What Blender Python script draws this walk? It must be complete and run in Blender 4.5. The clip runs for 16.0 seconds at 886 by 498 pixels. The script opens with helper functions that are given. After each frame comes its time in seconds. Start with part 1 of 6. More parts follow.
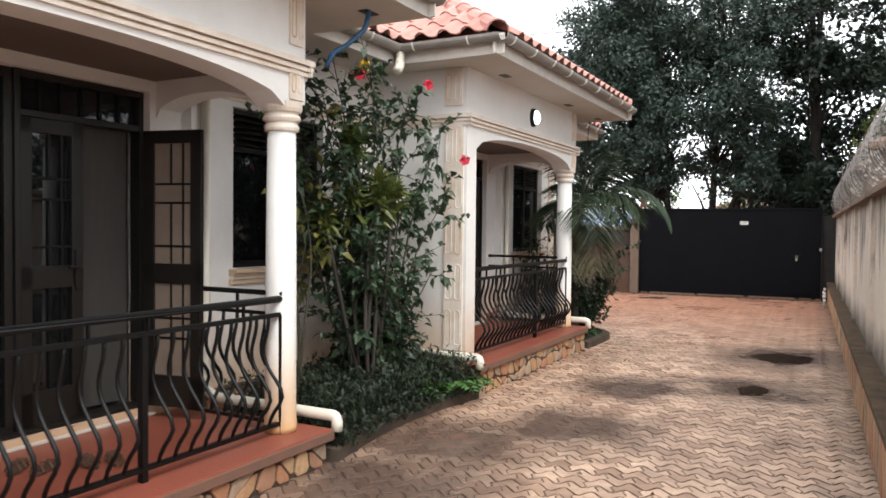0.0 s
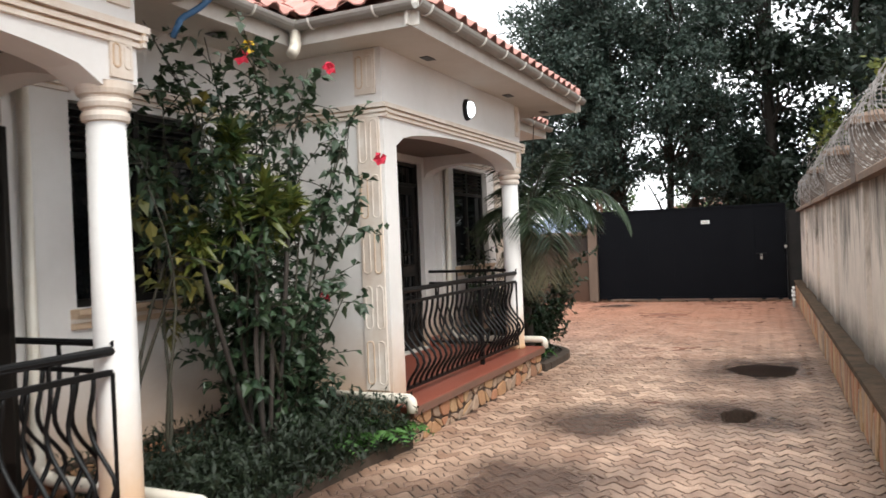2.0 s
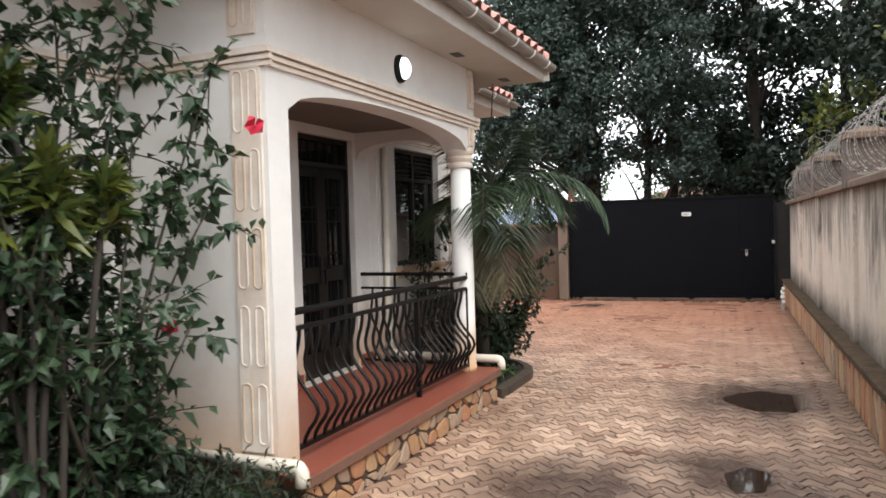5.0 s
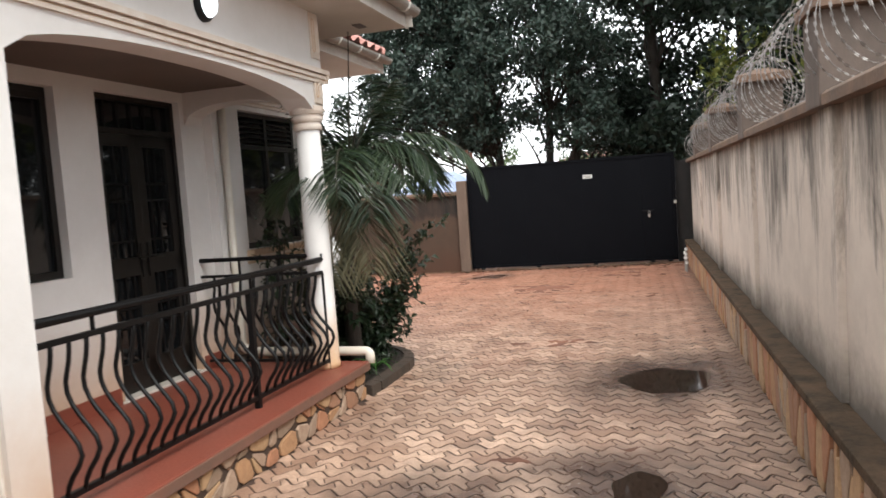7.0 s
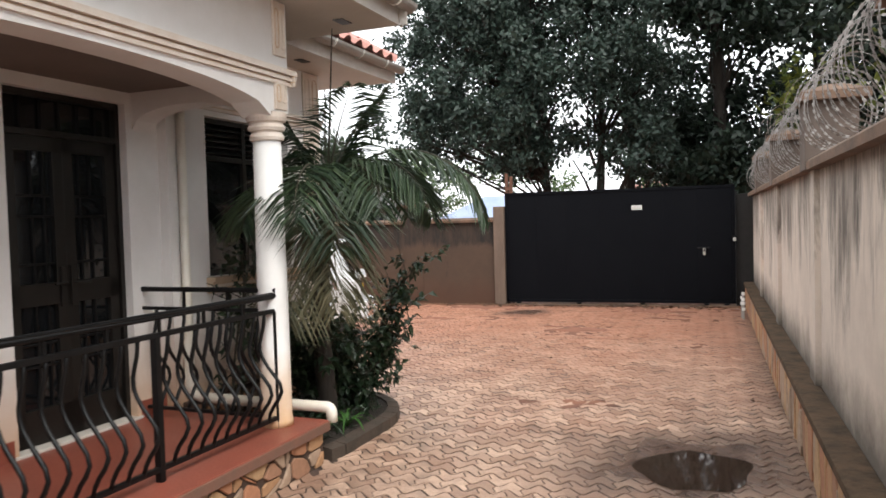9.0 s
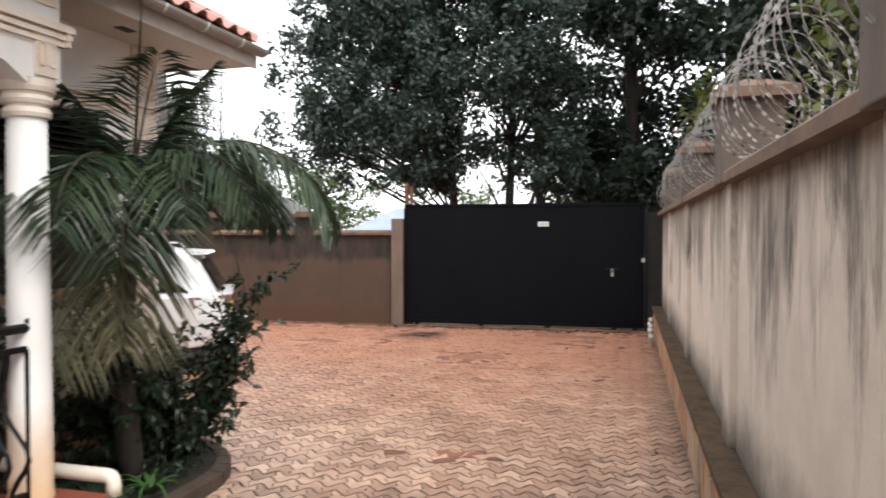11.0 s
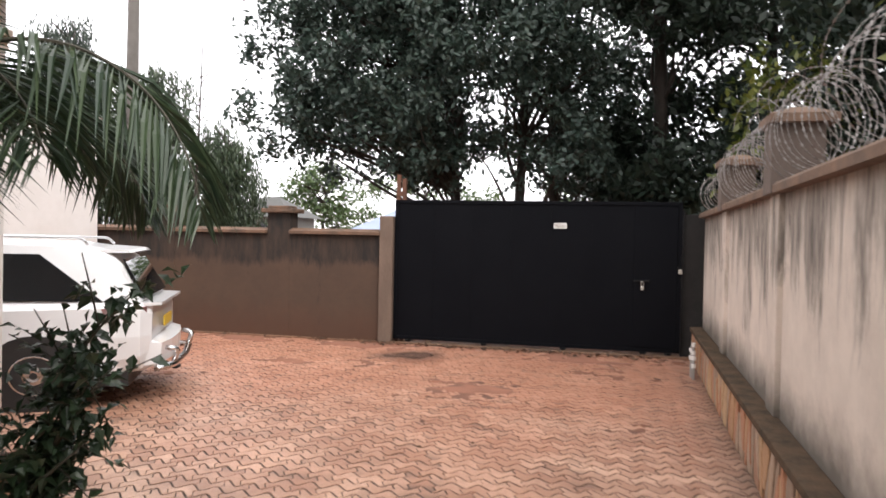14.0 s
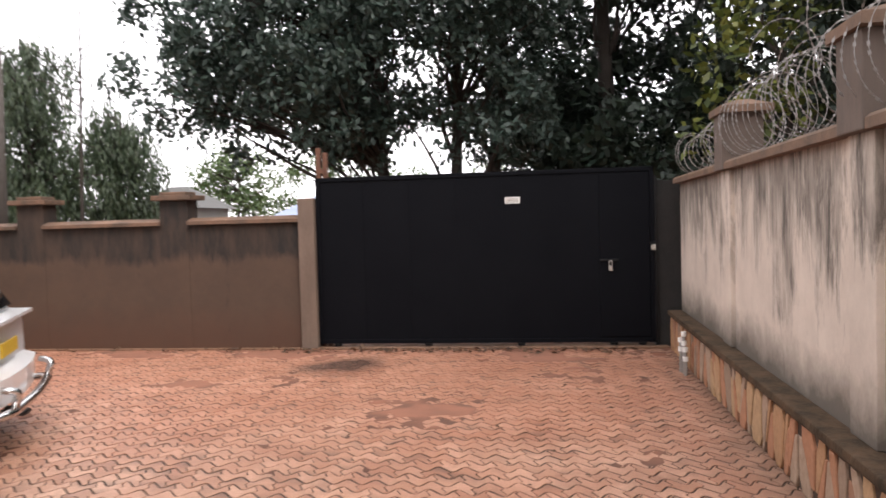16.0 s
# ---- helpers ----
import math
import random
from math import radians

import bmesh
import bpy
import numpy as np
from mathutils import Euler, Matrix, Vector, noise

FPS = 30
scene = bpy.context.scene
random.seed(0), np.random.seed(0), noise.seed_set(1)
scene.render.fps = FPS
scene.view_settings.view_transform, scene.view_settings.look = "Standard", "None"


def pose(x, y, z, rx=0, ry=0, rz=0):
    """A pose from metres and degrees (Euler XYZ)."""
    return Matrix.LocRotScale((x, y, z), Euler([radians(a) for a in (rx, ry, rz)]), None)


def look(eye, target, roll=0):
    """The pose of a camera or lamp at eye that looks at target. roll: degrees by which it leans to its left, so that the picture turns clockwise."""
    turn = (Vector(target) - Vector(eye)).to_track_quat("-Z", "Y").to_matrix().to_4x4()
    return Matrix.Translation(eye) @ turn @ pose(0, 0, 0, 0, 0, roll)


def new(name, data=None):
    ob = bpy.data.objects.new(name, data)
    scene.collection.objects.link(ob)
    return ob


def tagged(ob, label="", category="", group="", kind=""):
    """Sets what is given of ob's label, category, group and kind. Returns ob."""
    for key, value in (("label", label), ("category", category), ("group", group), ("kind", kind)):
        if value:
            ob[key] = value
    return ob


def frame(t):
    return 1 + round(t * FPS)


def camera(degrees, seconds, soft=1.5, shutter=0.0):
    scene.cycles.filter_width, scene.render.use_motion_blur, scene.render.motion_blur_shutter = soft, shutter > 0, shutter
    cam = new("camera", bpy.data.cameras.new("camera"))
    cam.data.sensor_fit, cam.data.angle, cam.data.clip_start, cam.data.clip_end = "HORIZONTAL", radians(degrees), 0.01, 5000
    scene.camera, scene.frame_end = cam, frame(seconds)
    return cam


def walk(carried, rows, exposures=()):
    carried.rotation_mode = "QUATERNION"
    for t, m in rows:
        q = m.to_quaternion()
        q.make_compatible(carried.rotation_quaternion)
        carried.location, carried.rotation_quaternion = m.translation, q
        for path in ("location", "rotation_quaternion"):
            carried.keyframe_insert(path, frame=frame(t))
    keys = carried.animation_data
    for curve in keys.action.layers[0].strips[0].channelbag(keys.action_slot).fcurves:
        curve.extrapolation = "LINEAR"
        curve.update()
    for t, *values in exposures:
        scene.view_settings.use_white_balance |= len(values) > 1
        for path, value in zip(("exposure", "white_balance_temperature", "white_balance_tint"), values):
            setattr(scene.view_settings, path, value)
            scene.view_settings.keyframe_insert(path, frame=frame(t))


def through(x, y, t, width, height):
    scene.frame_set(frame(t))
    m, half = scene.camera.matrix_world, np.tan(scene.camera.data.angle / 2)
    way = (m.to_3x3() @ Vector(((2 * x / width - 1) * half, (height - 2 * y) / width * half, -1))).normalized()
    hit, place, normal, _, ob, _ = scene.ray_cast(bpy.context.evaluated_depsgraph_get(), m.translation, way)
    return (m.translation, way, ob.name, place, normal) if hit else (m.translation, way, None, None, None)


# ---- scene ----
cam = camera(61.5, 16.0, soft=1.6, shutter=0.5)
PATH = [
    (0, (-0.359, 1.047, 1.582), (-1.239, 2.843, 1.527), 0.6),
    (0.5, (-0.412, 1.363, 1.536), (-1.278, 3.164, 1.462), 0.9),
    (1, (-0.45, 1.628, 1.567), (-1.222, 3.471, 1.468), -0.4),
    (1.5, (-0.505, 1.99, 1.557), (-1.281, 3.834, 1.532), -1.1),
    (2, (-0.591, 2.3, 1.562), (-1.376, 4.139, 1.545), -2.3),
    (2.5, (-0.678, 2.559, 1.572), (-1.293, 4.462, 1.521), -3.7),
    (3, (-0.7, 2.823, 1.572), (-1.322, 4.723, 1.54), -4.1),
    (3.2, (-0.72, 2.922, 1.575), (-1.451, 4.784, 1.581), -3.5),
    (5.3, (-0.968, 4.181, 1.655), (-1.662, 6.056, 1.588), -0.9),
    (5.5, (-1.001, 4.308, 1.649), (-1.618, 6.21, 1.59), -0.5),
    (6, (-0.983, 4.504, 1.65), (-1.478, 6.441, 1.594), -1.1),
    (6.5, (-0.842, 4.782, 1.654), (-1.37, 6.71, 1.578), -3.8),
    (7, (-0.734, 5.086, 1.613), (-1.253, 7.012, 1.471), -4.1),
    (7.5, (-0.646, 5.353, 1.636), (-1.121, 7.289, 1.474), -3.0),
    (8, (-0.497, 5.683, 1.642), (-1.111, 7.584, 1.537), -2.4),
    (8.2, (-0.498, 5.79, 1.639), (-1.171, 7.671, 1.555), -1.9),
    (10.3, (-0.466, 7.138, 1.641), (-1.109, 9.03, 1.563), -0.5),
    (10.5, (-0.48, 7.242, 1.661), (-1.084, 9.147, 1.577), -0.5),
    (11, (-0.393, 7.497, 1.642), (-0.867, 9.44, 1.598), 0.0),
    (11.5, (-0.433, 7.821, 1.668), (-0.789, 9.788, 1.617), -0.0),
    (12, (-0.502, 8.183, 1.677), (-0.898, 10.139, 1.537), -2.1),
    (12.5, (-0.522, 8.442, 1.665), (-0.94, 10.396, 1.586), -5.1),
    (13, (-0.585, 8.853, 1.648), (-1.07, 10.794, 1.644), -1.9),
    (13.5, (-0.701, 9.191, 1.637), (-1.176, 11.133, 1.574), 0.4),
    (14, (-0.76, 9.496, 1.577), (-1.248, 11.435, 1.548), 1.2),
    (14.5, (-0.886, 9.878, 1.575), (-1.432, 11.802, 1.59), 3.8),
    (15, (-1.042, 10.32, 1.557), (-1.557, 12.252, 1.56), 3.2),
    (15.5, (-1.129, 10.769, 1.568), (-1.547, 12.724, 1.527), -1.0),
    (16, (-1.267, 11.131, 1.555), (-1.558, 13.109, 1.481), -1.6),
]
walk(cam, [(t, look(eye, target, roll)) for t, eye, target, roll in PATH], exposures=[(0, 1.85, 6400, 8), (9, 1.85, 6450, 9), (13, 1.85, 6550, 12), (16, 1.82, 6650, 16)])

# ---- sky, sun, exposure ----
world = bpy.data.worlds.new("overcast_sky")
scene.world = world
world.use_nodes = True
wn, wl = world.node_tree.nodes, world.node_tree.links
wn.clear()
w_sky = wn.new("ShaderNodeTexSky")
w_sky.sky_type, w_sky.sun_disc = "NISHITA", False
w_sky.sun_elevation, w_sky.sun_rotation = radians(58), radians(200)
w_sky.air_density, w_sky.dust_density, w_sky.ozone_density = 1.0, 2.0, 1.0
w_soft = wn.new("ShaderNodeHueSaturation")
w_soft.inputs["Saturation"].default_value = 0.22
w_bg = wn.new("ShaderNodeBackground")
w_bg.inputs["Strength"].default_value = 0.14
w_out = wn.new("ShaderNodeOutputWorld")
wl.new(w_sky.outputs[0], w_soft.inputs["Color"])
w_cloud = wn.new("ShaderNodeMix")
w_cloud.data_type = "RGBA"
w_cloud.inputs["Factor"].default_value = 0.8
w_cloud.inputs["B"].default_value = (5.0, 5.05, 5.15, 1.0)
wl.new(w_soft.outputs[0], w_cloud.inputs["A"])
wl.new(w_cloud.outputs["Result"], w_bg.inputs["Color"])
wl.new(w_bg.outputs[0], w_out.inputs["Surface"])
sun_data = bpy.data.lights.new("sun", "SUN")
sun_data.energy, sun_data.angle, sun_data.color = 0.92, radians(35), (1.0, 0.96, 0.9)
sun = new("sun", sun_data)
sun.matrix_world = look((16, -4, 25), (0, 8, 0))


# ---- mesh helpers ----
def thing(name, at=(0, 0, 0), label="", category="", group="", kind="", turn=0.0):
    ob = new(name)
    ob.matrix_basis = pose(at[0], at[1], at[2], 0, 0, turn)
    ob.empty_display_size = 0.1
    return tagged(ob, label, category, group, kind)


def mesh_of(bm, name, material, smooth=False):
    me = bpy.data.meshes.new(name)
    bm.normal_update()
    bm.to_mesh(me)
    bm.free()
    for m in (material if isinstance(material, (list, tuple)) else [material]):
        me.materials.append(m)
    if smooth:
        me.polygons.foreach_set("use_smooth", [True] * len(me.polygons))
    return me


def part(name, bm, material, parent=None, label="", smooth=False, kind=""):
    ob = new(name, mesh_of(bm, name, material, smooth))
    ob.parent = parent
    return tagged(ob, label, kind=kind)


def quads(bm, pts, faces):
    vs = [bm.verts.new(p) for p in pts]
    for f in faces:
        try:
            bm.faces.new([vs[i] for i in f])
        except ValueError:
            pass
    return vs


BOX_FACES = ((0, 3, 2, 1), (4, 5, 6, 7), (0, 1, 5, 4), (1, 2, 6, 5), (2, 3, 7, 6), (3, 0, 4, 7))


def box(bm, x0, x1, y0, y1, z0, z1, bevel=0.0):
    vs = quads(bm, [(x0, y0, z0), (x1, y0, z0), (x1, y1, z0), (x0, y1, z0), (x0, y0, z1), (x1, y0, z1), (x1, y1, z1), (x0, y1, z1)], BOX_FACES)
    if bevel:
        edges = {e for v in vs for e in v.link_edges}
        bmesh.ops.bevel(bm, geom=list(edges), offset=bevel, segments=2, profile=0.6, affect="EDGES")
    return vs


def boxes(*rows, bevel=0.0):
    bm = bmesh.new()
    for r in rows:
        box(bm, *r, bevel=bevel)
    return bm


def lathe(profile, sides=24, at=(0, 0, 0)):
    """A turned solid: rows of (radius, z)."""
    bm = bmesh.new()
    rings = [[bm.verts.new((at[0] + r * math.cos(2 * math.pi * k / sides), at[1] + r * math.sin(2 * math.pi * k / sides), at[2] + z)) for k in range(sides)] for r, z in profile]
    for a, b in zip(rings, rings[1:]):
        for k in range(sides):
            bm.faces.new((a[k], a[(k + 1) % sides], b[(k + 1) % sides], b[k]))
    bm.faces.new(rings[0][::-1])
    bm.faces.new(rings[-1])
    return bm


def tube(bm, pts, radii, sides=8, caps=True):
    """A bent tube through pts."""
    pts = [Vector(p) for p in pts]
    if not isinstance(radii, (list, tuple)):
        radii = [radii] * len(pts)
    up = Vector((0.31, 0.52, 0.8)).normalized()
    rings = []
    for i, p in enumerate(pts):
        d = (pts[min(i + 1, len(pts) - 1)] - pts[max(i - 1, 0)]).normalized()
        a = d.cross(up)
        if a.length < 0.05:
            a = d.cross(Vector((1, 0, 0)))
        a.normalize()
        b = d.cross(a)
        up = b.cross(d) if i == 0 else up
        rings.append([bm.verts.new(p + radii[i] * (a * math.cos(2 * math.pi * k / sides) + b * math.sin(2 * math.pi * k / sides))) for k in range(sides)])
    for a, b in zip(rings, rings[1:]):
        for k in range(sides):
            bm.faces.new((a[k], a[(k + 1) % sides], b[(k + 1) % sides], b[k]))
    if caps:
        bm.faces.new(rings[0][::-1])
        bm.faces.new(rings[-1])


def tubes(*rows, sides=8):
    bm = bmesh.new()
    for pts, r in rows:
        tube(bm, pts, r, sides)
    return bm


def arc(pts, bend, n=5):
    """Rounds the corners of a polyline with the radius bend."""
    pts = [Vector(p) for p in pts]
    out = [pts[0]]
    for a, b, c in zip(pts, pts[1:], pts[2:]):
        p, q = b + (a - b).normalized() * bend, b + (c - b).normalized() * bend
        for k in range(n + 1):
            t = k / n
            out.append(p * (1 - t) ** 2 + b * 2 * t * (1 - t) + q * t * t)
    return out + [pts[-1]]


def extruded(outline, depth_axis, d0, d1):
    """A prism: an outline of (a, b) pairs pushed along the axis from d0 to d1."""
    bm = bmesh.new()
    place = {"x": lambda a, b, d: (d, a, b), "y": lambda a, b, d: (a, d, b), "z": lambda a, b, d: (a, b, d)}[depth_axis]
    lo = [bm.verts.new(place(a, b, d0)) for a, b in outline]
    hi = [bm.verts.new(place(a, b, d1)) for a, b in outline]
    n = len(outline)
    bm.faces.new(lo[::-1])
    bm.faces.new(hi)
    for k in range(n):
        bm.faces.new((lo[k], lo[(k + 1) % n], hi[(k + 1) % n], hi[k]))
    bmesh.ops.recalc_face_normals(bm, faces=bm.faces)
    return bm


def wall_with_openings(x0, x1, y0, y1, z0, z1, openings):
    """A wall along y between x0 and x1; openings are (ya, yb, za, zb)."""
    bm = bmesh.new()
    y = y0
    for ya, yb, za, zb in sorted(openings):
        if ya > y:
            box(bm, x0, x1, y, ya, z0, z1)
        if za > z0:
            box(bm, x0, x1, ya, yb, z0, za)
        if zb < z1:
            box(bm, x0, x1, ya, yb, zb, z1)
        y = yb
    if y < y1:
        box(bm, x0, x1, y, y1, z0, z1)
    bmesh.ops.remove_doubles(bm, verts=bm.verts, dist=1e-5)
    return bm


# ---- materials ----
class Nodes:
    def __init__(self, name):
        self.m = bpy.data.materials.new(name)
        self.m.use_nodes = True
        self.n, self.l = self.m.node_tree.nodes, self.m.node_tree.links
        self.b = self.n["Principled BSDF"]
        self.pos = self.n.new("ShaderNodeNewGeometry").outputs["Position"]
        self.obj = self.n.new("ShaderNodeTexCoord").outputs["Object"]

    def set(self, socket, value):
        if hasattr(value, "links"):
            self.l.new(value, self.b.inputs[socket])
        else:
            self.b.inputs[socket].default_value = value

    def noise(self, scale, detail=4.0, rough=0.55, stretch=None, coords=None, distort=0.0):
        v = coords or self.pos
        if stretch:
            mp = self.n.new("ShaderNodeMapping")
            mp.inputs["Scale"].default_value = stretch
            self.l.new(v, mp.inputs["Vector"])
            v = mp.outputs[0]
        t = self.n.new("ShaderNodeTexNoise")
        t.inputs["Scale"].default_value, t.inputs["Detail"].default_value, t.inputs["Roughness"].default_value = scale, detail, rough
        t.inputs["Distortion"].default_value = distort
        self.l.new(v, t.inputs["Vector"])
        return t.outputs["Fac"]

    def ramp(self, fac, lo, hi, a=0.0, b=1.0):
        r = self.n.new("ShaderNodeMapRange")
        r.inputs["From Min"].default_value, r.inputs["From Max"].default_value = lo, hi
        r.inputs["To Min"].default_value, r.inputs["To Max"].default_value = a, b
        self.l.new(fac, r.inputs["Value"])
        return r.outputs["Result"]

    def math(self, op, a, b):
        m = self.n.new("ShaderNodeMath")
        m.operation = op
        for i, v in enumerate((a, b)):
            if hasattr(v, "links"):
                self.l.new(v, m.inputs[i])
            else:
                m.inputs[i].default_value = v
        return m.outputs[0]

    def mix(self, fac, a, b, mode="MIX"):
        m = self.n.new("ShaderNodeMix")
        m.data_type, m.blend_type = "RGBA", mode
        for sock, v in ((m.inputs["Factor"], fac), (m.inputs["A"], a), (m.inputs["B"], b)):
            if hasattr(v, "links"):
                self.l.new(v, sock)
            else:
                sock.default_value = v if isinstance(v, (int, float)) else (*v, 1.0)
        return m.outputs["Result"]

    def axis(self, k, coords=None):
        s = self.n.new("ShaderNodeSeparateXYZ")
        self.l.new(coords or self.pos, s.inputs[0])
        return s.outputs[k]

    def bump(self, height, strength=0.3, distance=0.01):
        b = self.n.new("ShaderNodeBump")
        b.inputs["Strength"].default_value, b.inputs["Distance"].default_value = strength, distance
        self.l.new(height, b.inputs["Height"])
        self.l.new(b.outputs[0], self.b.inputs["Normal"])

    def random(self):
        return self.n.new("ShaderNodeObjectInfo").outputs["Random"]

    def island(self):
        return self.n.new("ShaderNodeNewGeometry").outputs["Random Per Island"]


def plain(name, a, b, rough=0.6, scale=8.0, metallic=0.0, bump=0.15, fine=60.0, distance=0.004, stretch=None):
    """A surface of two close colours at two scales, with a fine relief."""
    k = Nodes(name)
    big = k.ramp(k.noise(scale, 5, 0.6, stretch), 0.3, 0.7)
    small = k.noise(fine, 3, 0.6, stretch)
    k.set("Base Color", k.mix(k.math("ADD", k.math("MULTIPLY", big, 0.7), k.math("MULTIPLY", small, 0.3)), a, b))
    k.set("Roughness", k.ramp(small, 0.2, 0.8, rough - 0.08, rough + 0.08))
    k.set("Metallic", metallic)
    if bump:
        k.bump(small, bump, distance)
    return k.m


def stained_wall(name, clean, dirt, low, low_from, low_to, streaks=0.0, streak_colour=(0.1, 0.09, 0.08), top=2.0, rough=0.75, fall=1.5, weight=0.21, s0=0.565, s1=0.67):
    """Painted plaster: mottled, splashed with soil near the ground, and run down with rain streaks from its top."""
    k = Nodes(name)
    z = k.axis(2)
    mott = k.ramp(k.noise(2.1, 8, 0.72), 0.38, 0.68)
    c = k.mix(k.math("MULTIPLY", mott, 0.6), clean, dirt)
    grain = k.noise(90, 3, 0.6)
    if streaks:
        thin = k.noise(3.6, 7, 0.78, (1.0, 1.0, 0.15), distort=0.6)
        wide = k.noise(1.5, 6, 0.7, (1.0, 1.0, 0.45), distort=0.8)
        run = k.ramp(z, top - fall, top - 0.05, 0.0, 1.0)
        f = k.math("MULTIPLY", k.ramp(k.math("ADD", k.math("MULTIPLY", thin, 0.5), k.math("ADD", k.math("MULTIPLY", wide, 0.5), k.math("MULTIPLY", run, weight))), s0, s1), streaks)
        f = k.math("MULTIPLY", f, k.ramp(k.noise(7.0, 6, 0.7, (1.0, 1.0, 0.2)), 0.36, 0.62, 0.35, 1.0))
        c = k.mix(f, c, streak_colour)
    edge = k.math("ADD", z, k.math("MULTIPLY", k.noise(2.2, 5, 0.7), 0.5))
    c = k.mix(k.ramp(edge, low_to + 0.25, low_from + 0.25, 0.0, 0.85), c, low)
    k.set("Base Color", c)
    k.set("Roughness", rough)
    k.bump(k.math("ADD", grain, k.math("MULTIPLY", k.noise(14, 4), 0.7)), 0.25, 0.004)
    return k.m


white_wall = stained_wall("white_wall_paint", (0.72, 0.70, 0.68), (0.61, 0.585, 0.555), (0.47, 0.25, 0.10), 0.20, 1.0)
column_paint = stained_wall("column_paint", (0.77, 0.76, 0.745), (0.66, 0.64, 0.62), (0.60, 0.32, 0.10), 0.30, 0.85)
cream_trim = plain("cream_moulding_paint", (0.60, 0.46, 0.33), (0.47, 0.33, 0.22), 0.7, 5.0)
white_trim = plain("white_moulding_paint", (0.74, 0.69, 0.63), (0.55, 0.44, 0.35), 0.7, 5.0)
soffit_paint = plain("soffit_paint", (0.60, 0.56, 0.51), (0.50, 0.455, 0.405), 0.7, 2.0)
# brown ceiling colour, darkened to hold the shade under the porch arch
shaded_ceiling_paint = plain("shaded_ceiling_paint", (0.17, 0.128, 0.105), (0.125, 0.096, 0.08), 0.75, 2.0)
gutter_metal = plain("gutter_metal", (0.34, 0.33, 0.31), (0.24, 0.22, 0.20), 0.5, 3.0, 0.2)
bracket_paint = plain("bracket_paint", (0.62, 0.60, 0.56), (0.50, 0.47, 0.43), 0.6, 9.0)
black_iron = plain("black_iron", (0.003, 0.003, 0.0035), (0.006, 0.006, 0.006), 0.45, 20.0, 0.0, 0.1)
black_iron.node_tree.nodes["Principled BSDF"].inputs["Specular IOR Level"].default_value = 0.25
dark_frame = plain("dark_brown_metal", (0.008, 0.007, 0.006), (0.014, 0.012, 0.010), 0.42, 12.0, 0.2)
red_floor = plain("red_oxide_floor", (0.25, 0.068, 0.043), (0.19, 0.055, 0.036), 0.42, 3.0)
deck_edge = plain("deck_edge_concrete", (0.19, 0.085, 0.058), (0.12, 0.075, 0.055), 0.7, 6.0)
white_pvc = plain("white_pvc", (0.76, 0.72, 0.64), (0.66, 0.60, 0.50), 0.45, 6.0)
concrete = plain("grey_concrete", (0.24, 0.20, 0.165), (0.16, 0.135, 0.115), 0.85, 6.0, 0, 0.4)
ledge_concrete = plain("dark_ledge_concrete", (0.115, 0.072, 0.044), (0.022, 0.019, 0.013), 0.9, 6.0, 0, 0.8, 30.0, 0.012)
ledge_concrete.node_tree.nodes["Principled BSDF"].inputs["Specular IOR Level"].default_value = 0.2
coping_paint = plain("terracotta_coping", (0.21, 0.125, 0.08), (0.080, 0.060, 0.046), 0.8, 5.0, 0, 0.4)
mortar = plain("dark_mortar", (0.075, 0.045, 0.03), (0.045, 0.03, 0.022), 0.9, 20.0, 0, 0.5)
gate_paint = plain("black_gate_paint", (0.0022, 0.0026, 0.0042), (0.004, 0.0045, 0.0062), 0.6, 2.5, 0.0, 0.08)
gate_paint.node_tree.nodes["Principled BSDF"].inputs["Specular IOR Level"].default_value = 0.08
galvanised = plain("galvanised_wire", (0.30, 0.29, 0.28), (0.20, 0.18, 0.165), 0.55, 30.0, 0.7)
soil = plain("dark_soil", (0.032, 0.023, 0.016), (0.020, 0.015, 0.011), 0.95, 9.0, 0, 0.8, 40.0, 0.03)
earth = plain("red_earth", (0.20, 0.10, 0.055), (0.13, 0.07, 0.04), 0.95, 0.6, 0, 0.6, 15.0, 0.03)
kerb_concrete = plain("mossy_kerb_concrete", (0.085, 0.058, 0.042), (0.032, 0.025, 0.018), 0.9, 5.0, 0, 0.5)
black_concrete = plain("mould_blackened_concrete", (0.020, 0.017, 0.015), (0.007, 0.0065, 0.006), 0.9, 5.0, 0, 0.4)
bark = plain("grey_bark", (0.045, 0.035, 0.028), (0.022, 0.018, 0.015), 0.9, 14.0, 0, 0.7, 40.0, 0.01, (1, 1, 0.25))


def glass_pane(name, tint, rough=0.03):
    k = Nodes(name)
    k.set("Base Color", (*tint, 1))
    k.set("Roughness", rough)
    k.set("IOR", 1.5)
    k.set("Specular IOR Level", 0.4)
    return k.m


dark_glass = glass_pane("tinted_window_glass", (0.006, 0.007, 0.008))


def boundary_paint():
    """Weathered wall paint: black algae streaks hanging from the coping, paler below."""
    return stained_wall("boundary_wall_paint", (0.61, 0.525, 0.445), (0.41, 0.345, 0.29), (0.065, 0.052, 0.040), 0.48, 0.80, 0.9, (0.050, 0.043, 0.037), 2.0, 0.85, 1.25, 0.19, 0.575, 0.67)


